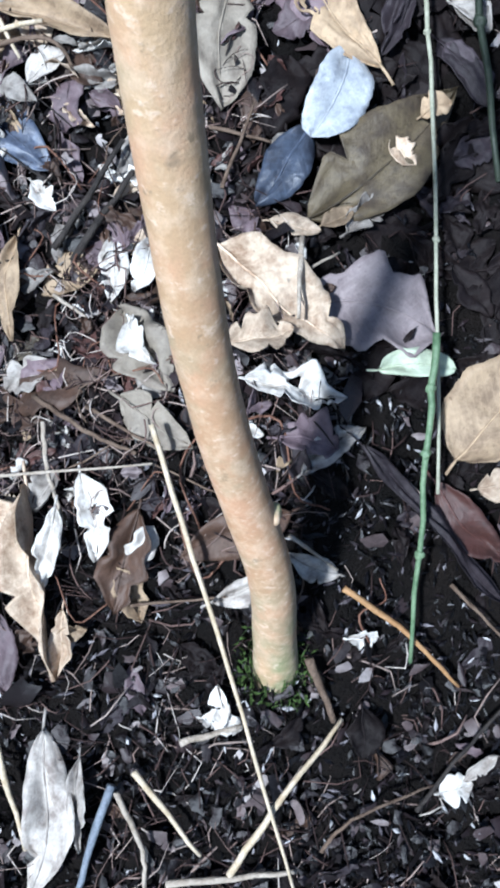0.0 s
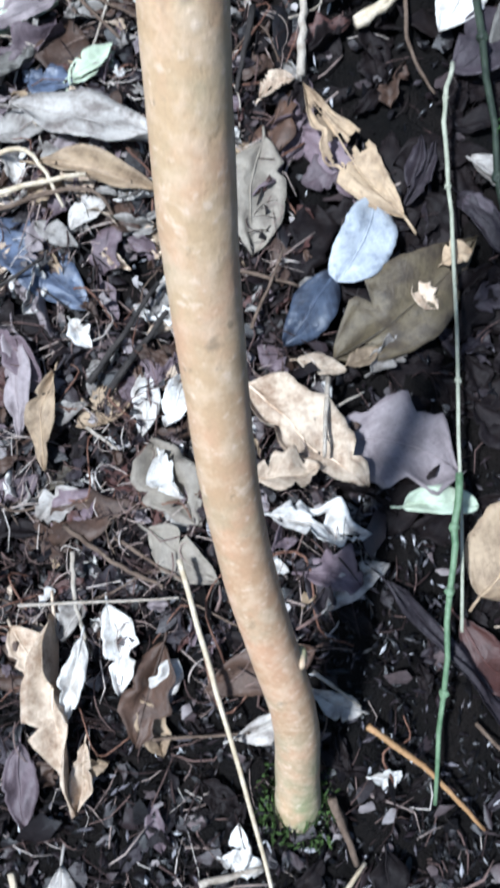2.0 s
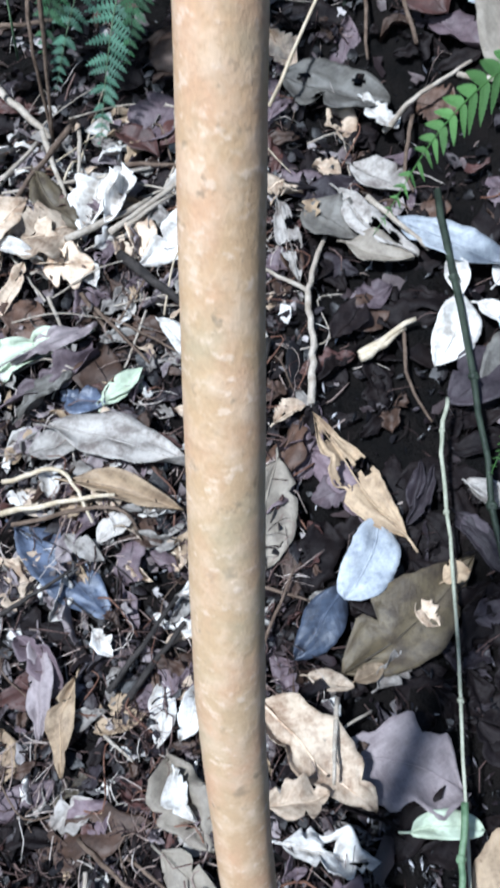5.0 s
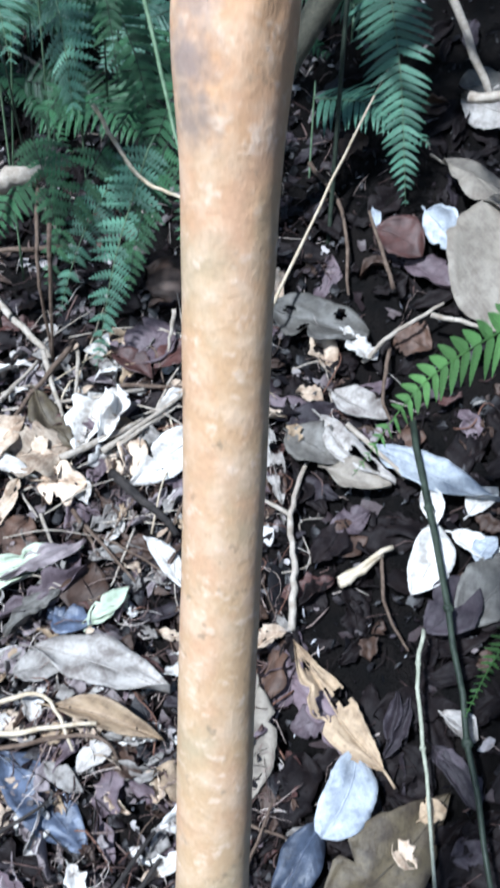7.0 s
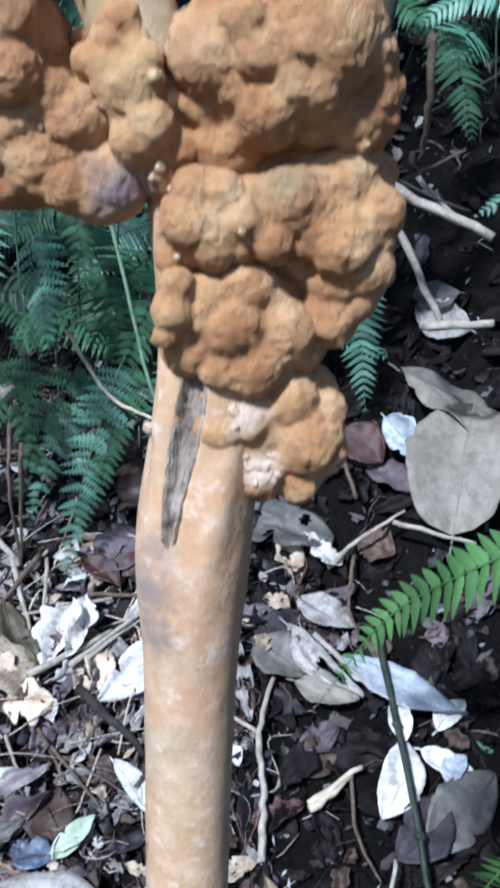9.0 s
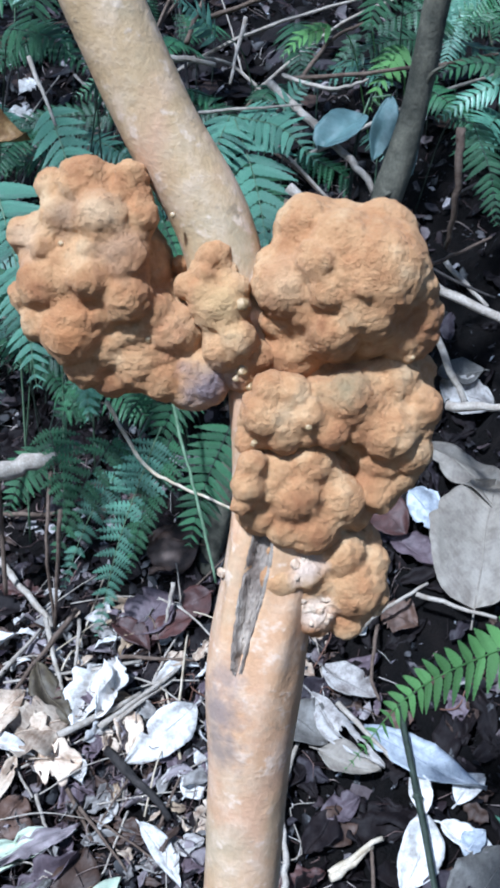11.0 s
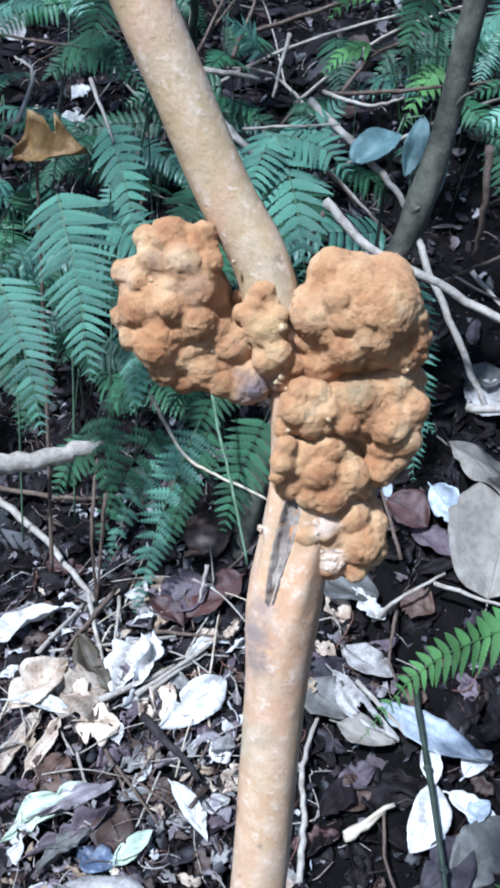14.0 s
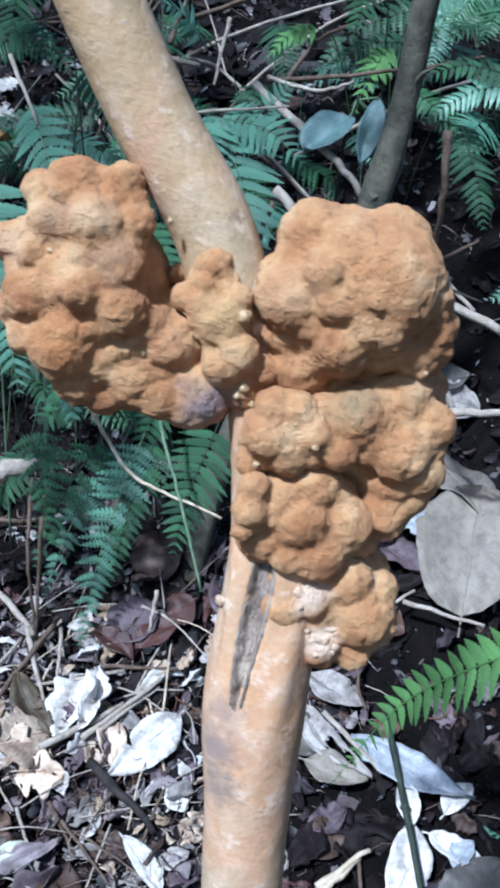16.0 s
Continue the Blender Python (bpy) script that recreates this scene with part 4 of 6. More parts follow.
dead_plant = new("dead_plant")
tagged(dead_plant, "withered brown stem holding one crumpled yellow-brown leaf", "plant")
lathe_tree("stalk", ((-0.335, 1.06, 0.40, 0.003), (-0.34, 1.05, 0.65, 0.0025), (-0.344, 1.03, 0.875, 0.002), (-0.345, 1.025, 0.94, 0.0014)), TWIG, dead_plant, sides=8)
held_leaf(dead_plant, "oval", (-0.372, 1.03, 0.922), (-0.288, 1.03, 0.938), 0.072, OCHRE_LEAF, cup=0.9, rag=0.9, label="crumpled yellow-brown dead leaf")


# ---- leaves and twigs, up the bank ----
leaf("round", 0.076, 0.628, 0.045, 0.56, 0.046, ICE, lift=0.03, cup=0.1, rag=0.05)
leaf("oval", 0.044, 0.581, 0.004, 0.521, 0.037, BLUE, lift=0.016, cup=0.1, rag=0.05)
leaf("lance", 0.043, 0.515, 0.156, 0.609, 0.071, OLIVE, lift=0.010, rag=0.1, cup=0.1)
leaf("oval", -0.013, 0.677, -0.021, 0.59, 0.052, PUTTY, lift=0.012, rag=0.25)
leaf("lance", 0.098, 0.616, 0.017, 0.709, 0.04, TAN, lift=0.022, holes=4, rag=0.3)
leaf("oval", 0.059, 0.635, 0.014, 0.694, 0.034, MAUVE, lift=0.010, rag=0.3)
leaf("oak", 0.033, 0.448, 0.137, 0.44, 0.08, LILAC, lift=0.012, rag=0.1, cup=0.1)
leaf("round", 0.090, 0.402, 0.148, 0.414, 0.022, MINT, lift=0.018, cup=0.05, rag=0.05)
leaf("oval", 0.149, 0.36, 0.209, 0.429, 0.076, TAN, lift=0.014, cup=0.1)
leaf("oval", 0.166, 0.346, 0.201, 0.35, 0.026, CREAM, lift=0.012, rag=0.3)
leaf("oval", -0.023, 0.482, 0.066, 0.411, 0.053, CREAM, lift=0.022, rag=0.6, cup=0.5, roll=12)
leaf("oval", -0.004, 0.381, 0.067, 0.383, 0.035, WHITE, lift=0.012, rag=0.7, cup=0.4, holes=2)
leaf("oval", -0.016, 0.401, 0.03, 0.413, 0.036, CREAM, lift=0.022, rag=0.7, cup=0.6)
leaf("oval", 0.014, 0.508, 0.052, 0.502, 0.018, CREAM, lift=0.014, rag=0.1)
leaf("oval", 0.052, 0.506, 0.077, 0.522, 0.017, TAN, lift=0.016, rag=0.2)
leaf("oval", 0.071, 0.504, 0.103, 0.539, 0.026, GREY, lift=0.014, rag=0.7, holes=2, cup=0.5)
leaf("oval", -0.104, 0.515, -0.102, 0.463, 0.026, WHITE, lift=0.014, rag=0.2)
leaf("oval", -0.075, 0.508, -0.084, 0.46, 0.025, WHITE, lift=0.016, rag=0.2)
leaf("oval", -0.093, 0.451, -0.055, 0.378, 0.050, PUTTY, lift=0.012, rag=0.7, cup=0.4)
leaf("oval", -0.087, 0.438, -0.066, 0.396, 0.026, WHITE, lift=0.018, rag=0.7, cup=0.4)
leaf("lance", -0.093, 0.384, -0.037, 0.342, 0.036, PUTTY, lift=0.014, rag=0.1)
leaf("oval", -0.176, 0.515, -0.181, 0.452, 0.026, TAN, lift=0.014, rag=0.3, cup=0.4)
leaf("oval", -0.242, 0.625, -0.149, 0.554, 0.05, BLUE, lift=0.012, rag=0.15)
leaf("oval", -0.212, 0.545, -0.203, 0.478, 0.026, LILAC, lift=0.012, rag=0.4, cup=0.3)
leaf("oval", -0.229, 0.542, -0.184, 0.51, 0.028, MAUVE, lift=0.012, rag=0.3, cup=0.3)
leaf("oval", -0.263, 0.605, -0.222, 0.562, 0.038, CREAM, lift=0.010, rag=0.3)
leaf("oval", -0.163, 0.544, -0.145, 0.527, 0.019, WHITE, lift=0.014, rag=0.7, cup=0.5)
leaf("oval", 0.104, 0.567, 0.123, 0.55, 0.024, CREAM, lift=0.026, rag=0.7)
leaf("oval", 0.127, 0.582, 0.15, 0.589, 0.023, TAN, lift=0.026, rag=0.4)
leaf("lance", -0.16, 0.34, -0.136, 0.221, 0.042, CREAM, lift=0.022, rag=0.4, cup=0.9, roll=28)
leaf("oval", -0.135, 0.318, -0.143, 0.269, 0.021, WHITE, lift=0.032, rag=0.5, cup=0.7, roll=-20)
leaf("oval", -0.194, 0.338, -0.159, 0.287, 0.033, CREAM, lift=0.014, rag=0.4, cup=0.4)
leaf("oval", -0.14, 0.355, -0.153, 0.323, 0.025, GREY, lift=0.016, rag=0.4, cup=0.4)
leaf("lance", -0.132, 0.262, -0.137, 0.223, 0.02, CREAM, lift=0.018, rag=0.4, cup=0.5)
leaf("oval", -0.136, 0.245, -0.114, 0.251, 0.016, TAN, lift=0.018, rag=0.4, cup=0.5)
leaf("oval", -0.12, 0.343, -0.108, 0.287, 0.03, WHITE, lift=0.018, rag=0.6, cup=0.5)
leaf("oval", -0.077, 0.318, -0.096, 0.261, 0.037, BROWN, lift=0.010, rag=0.6, cup=0.3)
leaf("oval", -0.1, 0.287, -0.078, 0.26, 0.024, TAN, lift=0.010, rag=0.7, cup=0.3)
leaf("oval", -0.18, 0.265, -0.174, 0.216, 0.026, MAUVE, lift=0.010, rag=0.1)
leaf("lance", -0.148, 0.197, -0.157, 0.09, 0.039, GREY, lift=0.012, rag=0.15)
leaf("lance", -0.121, 0.179, -0.12, 0.121, 0.019, GREY, lift=0.014, rag=0.4, cup=0.7)
leaf("oval", 0.029, 0.311, -0.048, 0.287, 0.036, BROWN, lift=0.016, rag=0.15)
leaf("oval", -0.027, 0.263, 0.031, 0.292, 0.025, GREY, lift=0.018, rag=0.2, cup=0.4)
leaf("lance", 0.064, 0.287, 0.025, 0.294, 0.021, GREY, lift=0.014, rag=0.2)
leaf("oak", 0.072, 0.255, 0.095, 0.26, 0.017, WHITE, lift=0.008, rag=0.5)
leaf("oval", -0.035, 0.203, -0.005, 0.2, 0.019, WHITE, lift=0.008, rag=0.4)
leaf("oval", -0.019, 0.199, -0.023, 0.221, 0.017, WHITE, lift=0.012, rag=0.4)
leaf("oval", 0.142, 0.166, 0.168, 0.172, 0.025, WHITE, lift=0.010, rag=0.5)
leaf("oval", 0.161, 0.174, 0.188, 0.191, 0.013, GREY, lift=0.012, rag=0.4, cup=0.5)
leaf("strap", 0.079, 0.358, 0.195, 0.281, 0.016, DUSK, lift=0.010, rag=0.1)
leaf("lance", 0.135, 0.348, 0.193, 0.308, 0.033, RUSSET, lift=0.008, rag=0.1)
leaf("oval", 0.019, 0.351, 0.062, 0.352, 0.032, MAUVE, lift=0.010, rag=0.7, cup=0.3)
leaf("oval", 0.035, 0.334, 0.081, 0.375, 0.024, GREY, lift=0.012, rag=0.8, cup=0.4)
leaf("oval", -0.149, 0.435, -0.185, 0.421, 0.03, GREY, lift=0.010, rag=0.6, cup=0.3)
leaf("oval", -0.135, 0.429, -0.171, 0.408, 0.043, MAUVE, lift=0.008, rag=0.7, cup=0.3)
leaf("oval", 0.083, 0.216, 0.083, 0.184, 0.03, DARK, lift=0.01, rag=0.3)
leaf("oval", 0.051, 0.658, 0.017, 0.654, 0.03, MAUVE, lift=0.012, rag=0.4)
leaf("lance", -0.195, 0.644, -0.092, 0.623, 0.031, TAN, lift=0.020, cup=0.5, rag=0.1)
leaf("lance", -0.22, 0.697, -0.091, 0.658, 0.054, GREY, lift=0.026, rag=0.05, cup=0.1)
leaf("lance", -0.239, 0.687, -0.184, 0.689, 0.044, GREY, lift=0.016, rag=0.05, cup=0.1)
leaf("oval", -0.193, 0.607, -0.156, 0.582, 0.019, GREY, lift=0.02, rag=0.1)
leaf("oval", -0.165, 0.6, -0.133, 0.617, 0.022, GREY, lift=0.016, rag=0.2)
leaf("oval", -0.178, 0.936, -0.152, 0.884, 0.035, CREAM, lift=0.012, rag=0.5, cup=0.4)
leaf("oval", -0.271, 0.74, -0.19, 0.796, 0.030, MAUVE, lift=0.014, rag=0.8, cup=0.3)
leaf("oval", -0.256, 0.721, -0.209, 0.761, 0.026, SLATE, lift=0.022, rag=0.9, cup=0.4)
leaf("oval", -0.177, 0.729, -0.151, 0.764, 0.022, MINT, lift=0.016, rag=0.1)
leaf("oval", -0.151, 0.759, -0.142, 0.761, 0.017, MINT, lift=0.018, rag=0.3)
leaf("oval", -0.02, 0.936, 0.003, 0.848, 0.025, GREY, lift=0.016, rag=0.3, holes=5)
leaf("oval", 0.089, 0.833, 0.042, 0.807, 0.043, BROWN, lift=0.010, rag=0.2)
leaf("oval", 0.052, 0.826, 0.094, 0.848, 0.029, MAUVE, lift=0.010, rag=0.4)
leaf("oval", 0.19, 0.776, 0.141, 0.729, 0.054, DUSK, lift=0.014, rag=0.1)
leaf("oval", 0.099, 0.627, 0.124, 0.676, 0.016, DUSK, lift=0.014, rag=0.5, cup=0.4)
leaf("oval", -0.018, 0.709, 0.011, 0.722, 0.023, CREAM, lift=0.014, rag=0.8, cup=0.4, holes=2)
leaf("oval", 0.153, 0.666, 0.182, 0.645, 0.022, GREY, lift=0.014, rag=0.2)
leaf("strap", 0.147, 0.637, 0.183, 0.608, 0.02, DUSK, lift=0.012, rag=0.2)
leaf("oval", 0.021, 0.723, 0.007, 0.7, 0.018, DARK, lift=0.012, rag=0.4)
leaf("oval", 0.151, 0.491, 0.179, 0.455, 0.026, DARK, lift=0.01, rag=0.4)
leaf("oval", 0.154, 0.567, 0.188, 0.575, 0.027, DUSK, lift=0.01, rag=0.6)
leaf("strap", 0.143, 0.641, 0.183, 0.596, 0.02, DUSK, lift=0.012, rag=0.2)
leaf("oval", 0.154, 0.662, 0.179, 0.643, 0.022, GREY, lift=0.014, rag=0.3)
leaf("oval", 0.102, 0.64, 0.113, 0.679, 0.015, DUSK, lift=0.014, rag=0.3)
leaf("oval", 0.055, 0.99, 0.117, 0.948, 0.04, GREY, lift=0.02, rag=0.1)
leaf("lance", 0.042, 0.949, 0.119, 0.866, 0.035, GREY, lift=0.016, rag=0.1, holes=2)
leaf("oval", 0.048, 0.887, 0.115, 0.864, 0.037, PUTTY, lift=0.016, rag=0.1, cup=0.3)
leaf("oval", 0.008, 0.937, 0.059, 0.894, 0.062, SLATE, lift=0.012, rag=0.15)
leaf("lance", 0.1, 0.913, 0.221, 0.843, 0.048, ICE, lift=0.016, rag=0.15)
leaf("oval", 0.147, 0.857, 0.155, 0.816, 0.025, WHITE, lift=0.024, rag=0.05)
leaf("oval", 0.158, 0.824, 0.128, 0.758, 0.046, WHITE, lift=0.018, rag=0.05)
leaf("oval", 0.189, 0.831, 0.223, 0.863, 0.028, WHITE, lift=0.016, rag=0.2)
leaf("oval", 0.172, 0.816, 0.223, 0.794, 0.031, WHITE, lift=0.014, rag=0.3)
leaf("oval", 0.192, 0.785, 0.214, 0.805, 0.024, ICE, lift=0.02, rag=0.3)
leaf("oval", 0.172, 0.738, 0.242, 0.797, 0.058, SLATE, lift=0.012, rag=0.1)
leaf("oval", 0.064, 0.83, 0.034, 0.789, 0.036, DARK, lift=0.012, rag=0.3)
leaf("oval", 0.16, 1.146, 0.199, 1.102, 0.048, ICE, lift=0.03, rag=0.1, roll=15)
leaf("round", 0.225, 1.003, 0.265, 1.138, 0.116, PUTTY, lift=0.035, rag=0.05, cup=0.08, bend=0.06)
leaf("lance", 0.181, 1.197, 0.29, 1.098, 0.068, PUTTY, lift=0.03, rag=0.1, roll=-20)
leaf("oval", 0.103, 1.144, 0.157, 1.108, 0.059, RUSSET, lift=0.02, rag=0.05)
leaf("oval", 0.1, 1.171, 0.103, 1.141, 0.014, ICE, lift=0.02, rag=0.05)
leaf("oval", -0.02, 1.079, 0.096, 1.036, 0.066, SLATE, lift=0.018, rag=0.15, holes=3)
leaf("oak", 0.067, 1.042, 0.105, 1.011, 0.035, WHITE, lift=0.022, rag=0.4)
leaf("oval", -0.035, 1.129, -0.007, 1.083, 0.04, CREAM, lift=0.018, rag=0.6)
leaf("oval", -0.016, 0.958, -0.034, 0.949, 0.029, CREAM, lift=0.018, rag=0.4)
leaf("oval", -0.198, 0.98, -0.216, 0.897, 0.057, WHITE, lift=0.018, rag=0.6, cup=0.6)
leaf("oval", -0.184, 0.974, -0.193, 0.903, 0.037, WHITE, lift=0.028, rag=0.7, cup=0.6)
leaf("oak", -0.224, 0.907, -0.294, 0.874, 0.079, CREAM, lift=0.018, rag=0.3)
leaf("oak", -0.201, 0.872, -0.251, 0.859, 0.051, CREAM, lift=0.014, rag=0.3)
leaf("oval", -0.272, 0.961, -0.219, 0.9, 0.039, OLIVE, lift=0.02, rag=0.3)
leaf("lance", -0.087, 0.943, -0.158, 0.87, 0.05, WHITE, lift=0.018, rag=0.1, bend=0.08)
leaf("lance", -0.198, 1.03, -0.146, 0.992, 0.033, RUSSET, lift=0.02, rag=0.1)
leaf("lance", -0.146, 1.001, -0.093, 1.039, 0.039, RUSSET, lift=0.022, rag=0.1)
leaf("round", -0.101, 1.114, -0.169, 1.136, 0.078, BROWN, lift=0.03, rag=0.1, cup=-0.3)
leaf("oval", -0.171, 1.016, -0.135, 1.068, 0.069, MAUVE, lift=0.014, rag=0.2)
leaf("oval", -0.083, 1.064, -0.118, 1.05, 0.049, RUSSET, lift=0.016, rag=0.2)
leaf("lance", -0.33, 0.863, -0.276, 0.922, 0.058, CREAM, lift=0.02, rag=0.2, cup=0.4)
leaf("lance", -0.331, 0.867, -0.249, 0.86, 0.024, WHITE, lift=0.024, rag=0.2, cup=0.6)
leaf("oak", -0.287, 0.914, -0.23, 0.869, 0.058, CREAM, lift=0.014, rag=0.2)
leaf("strap", -0.331, 0.807, -0.292, 0.872, 0.018, CREAM, lift=0.014, rag=0.1)
leaf("strap", -0.295, 0.814, -0.272, 0.869, 0.017, CREAM, lift=0.012, rag=0.1)
leaf("strap", -0.376, 0.951, -0.309, 1.004, 0.036, WHITE, lift=0.02, rag=0.2)
leaf("lance", -0.305, 0.752, -0.195, 0.815, 0.034, MINT, lift=0.016, rag=0.7, cup=0.3)
leaf("oval", -0.27, 0.772, -0.193, 0.817, 0.022, LILAC, lift=0.02, rag=0.7, cup=0.3)
leaf("oval", -0.178, 0.735, -0.143, 0.769, 0.021, MINT, lift=0.018, rag=0.1)
leaf("lance", -0.132, 0.817, -0.083, 0.763, 0.024, WHITE, lift=0.016, rag=0.1)
leaf("oval", -0.091, 0.792, -0.064, 0.805, 0.022, GREY, lift=0.016, rag=0.2)
leaf("oval", -0.089, 0.844, -0.072, 0.862, 0.032, WHITE, lift=0.012, rag=0.7)
leaf("oval", -0.257, 0.84, -0.277, 0.796, 0.046, BROWN, lift=0.012, rag=0.6)
leaf("oval", -0.174, 0.731, -0.22, 0.748, 0.033, BLUE, lift=0.012, rag=0.5)
leaf("oval", 0.269, 1.295, 0.205, 1.292, 0.052, SLATE, lift=0.03, rag=0.1)
leaf("oval", 0.279, 1.253, 0.21, 1.291, 0.061, GREY, lift=0.02, rag=0.1)
leaf("oval", 0.139, 1.12, 0.194, 1.07, 0.048, MAUVE, lift=0.012, rag=0.5)
leaf("oval", 0.123, 1.035, 0.166, 1.019, 0.044, BROWN, lift=0.012, rag=0.5)
twig(0.0021, STRAW, (-0.065, 0.344, 0.045), (-0.023, 0.241, 0.05), (0.033, 0.093, 0.03), label="dry straw-coloured stalk lying over the litter")
twig(0.0013, PALE_TWIG, (-0.186, 0.346, 0.03), (-0.065, 0.33, 0.03), label="thin brown twig lying in the leaf litter")
twig(0.0020, PALE_TWIG, (-0.148, 0.378, 0.03), (-0.144, 0.348, 0.03), (-0.13, 0.311, 0.02), label="bleached pale twig lying on the leaf litter")
twig(0.0012, TWIG, (-0.084, 0.264, 0.02), (-0.016, 0.266, 0.02), label="thin brown twig lying on the soil")
twig(0.0026, ORANGE_STRAW, (0.066, 0.278, 0.018), (0.116, 0.26, 0.02), (0.157, 0.234, 0.014), label="orange-brown dry stalk on the bank")
twig(0.0028, STRAW, (-0.015, 0.109, 0.02), (0.023, 0.153, 0.03), (0.067, 0.205, 0.02), label="dry straw-coloured stalk lying over the litter")
twig(0.0026, STRAW, (-0.082, 0.169, 0.018), (-0.036, 0.12, 0.016), label="dry straw-coloured stalk lying over the litter")
twig(0.0024, PALE_TWIG, (-0.095, 0.157, 0.016), (-0.076, 0.123, 0.016), (-0.075, 0.094, 0.016), label="bleached pale twig lying on the leaf litter")
twig(0.0036, BLUE_TWIG, (-0.099, 0.162, 0.016), (-0.124, 0.095, 0.016), label="blue-grey smooth stick on the soil")
twig(0.0028, STRAW, (-0.18, 0.189, 0.016), (-0.157, 0.122, 0.016), label="dry straw-coloured stalk lying over the litter")
twig(0.0019, DARK_TWIG, (0.123, 0.152, 0.016), (0.152, 0.184, 0.02), (0.195, 0.225, 0.02), label="dark damp stick lying in the litter")
twig(0.0016, TWIG, (0.051, 0.125, 0.014), (0.073, 0.143, 0.02), (0.139, 0.171, 0.014), label="thin brown twig lying in the leaf litter")
twig(0.0022, PALE_TWIG, (0.037, 0.48, 0.03), (0.032, 0.415, 0.03), label="bleached pale twig lying on the leaf litter")
twig(0.0014, PALE_TWIG, (0.026, 0.453, 0.02), (0.064, 0.48, 0.022), label="bleached pale twig lying on the leaf litter")
twig(0.0037, TWIG, (0.043, 0.24, 0.014), (0.062, 0.207, 0.012), label="thin brown twig lying in the leaf litter")
twig(0.0017, TWIG, (0.149, 0.292, 0.014), (0.195, 0.259, 0.014), label="thin brown twig lying in the leaf litter")
twig(0.0028, PALE_TWIG, (-0.059, 0.104, 0.018), (0.034, 0.111, 0.018), label="bleached pale twig lying on the leaf litter")
twig(0.0028, PALE_TWIG, (-0.05, 0.188, 0.014), (-0.005, 0.2, 0.012), label="bleached pale twig lying on the leaf litter")
twig(0.0030, DARK_TWIG, (-0.146, 0.502, 0.018), (-0.094, 0.562, 0.02), label="dark damp stick lying in the litter")
twig(0.0034, DARK_TWIG, (-0.132, 0.496, 0.012), (-0.085, 0.553, 0.012), label="dark damp stick lying in the litter")
twig(0.0021, TWIG, (-0.159, 0.406, 0.02), (-0.116, 0.366, 0.02), (-0.078, 0.344, 0.016), label="thin brown twig lying in the leaf litter")
twig(0.0016, TWIG, (-0.117, 0.385, 0.02), (-0.062, 0.343, 0.018), label="thin brown twig lying in the leaf litter")
twig(0.0016, PALE_TWIG, (0.027, 0.299, 0.02), (0.062, 0.289, 0.016), label="bleached pale twig lying on the leaf litter")
twig(0.0017, TWIG, (-0.021, 0.533, 0.016), (0.004, 0.589, 0.02), label="thin brown twig lying in the leaf litter")
twig(0.0017, TWIG, (-0.03, 0.577, 0.014), (0.016, 0.566, 0.016), label="thin brown twig lying in the leaf litter")
twig(0.0017, PALE_TWIG, (-0.147, 0.476, 0.016), (-0.121, 0.454, 0.014), label="bleached pale twig lying on the leaf litter")
twig(0.0029, STRAW, (-0.252, 0.625, 0.03), (-0.15, 0.623, 0.03), label="dry straw-coloured stalk lying over the litter")
twig(0.0024, STRAW, (-0.255, 0.65, 0.03), (-0.2, 0.645, 0.032), (-0.17, 0.612, 0.02), label="dry straw-coloured stalk lying over the litter")
twig(0.0022, TWIG, (-0.243, 0.623, 0.02), (-0.155, 0.617, 0.024), (-0.129, 0.611, 0.012), label="thin brown twig lying in the leaf litter")
twig(0.0039, PALE_TWIG, (0.015, 0.722, 0.016), (0.017, 0.776, 0.02), (0.012, 0.833, 0.02), (0.029, 0.903, 0.018), label="bleached pale twig lying on the leaf litter")
twig(0.0026, PALE_TWIG, (0.012, 0.833, 0.02), (-0.032, 0.864, 0.016), label="bleached pale twig lying on the leaf litter")
twig(0.0045, STRAW, (0.062, 0.768, 0.014), (0.104, 0.795, 0.02), label="short broken cream-coloured stick")
twig(0.0020, TWIG, (0.102, 0.793, 0.02), (0.104, 0.745, 0.02), (0.124, 0.712, 0.014), label="thin brown twig lying in the leaf litter")
twig(0.0043, PALE_TWIG, (-0.23, 0.88, 0.026), (-0.149, 0.938, 0.026), label="bleached pale twig lying on the leaf litter")
twig(0.0031, DARK_TWIG, (-0.025, 0.792, 0.014), (-0.036, 0.72, 0.014), label="dark damp stick lying in the litter")
twig(0.0021, TWIG, (-0.196, 0.831, 0.014), (-0.138, 0.777, 0.012), label="thin brown twig lying in the leaf litter")
twig(0.0021, PALE_TWIG, (-0.243, 0.834, 0.018), (-0.216, 0.801, 0.014), label="bleached pale twig lying on the leaf litter")
twig(0.0025, PALE_TWIG, (-0.154, 0.979, 0.02), (-0.305, 0.938, 0.02), label="bleached pale twig lying on the leaf litter")
twig(0.0032, PALE_TWIG, (0.091, 1.014, 0.02), (0.117, 1.009, 0.05), (0.173, 1.031, 0.045), label="bleached pale twig lying on the leaf litter")
twig(0.0025, TWIG, (0.119, 1.018, 0.03), (0.109, 0.961, 0.03), (0.117, 0.935, 0.02), label="thin brown twig lying in the leaf litter")
twig(0.0031, TWIG, (0.022, 1.236, 0.03), (0.063, 1.165, 0.03), (0.072, 1.082, 0.016), label="thin brown twig lying in the leaf litter")
twig(0.0021, STRAW, (-0.031, 1.006, 0.05), (0.033, 1.107, 0.1), (0.109, 1.201, 0.16), label="orange-brown dry stalk on the bank")
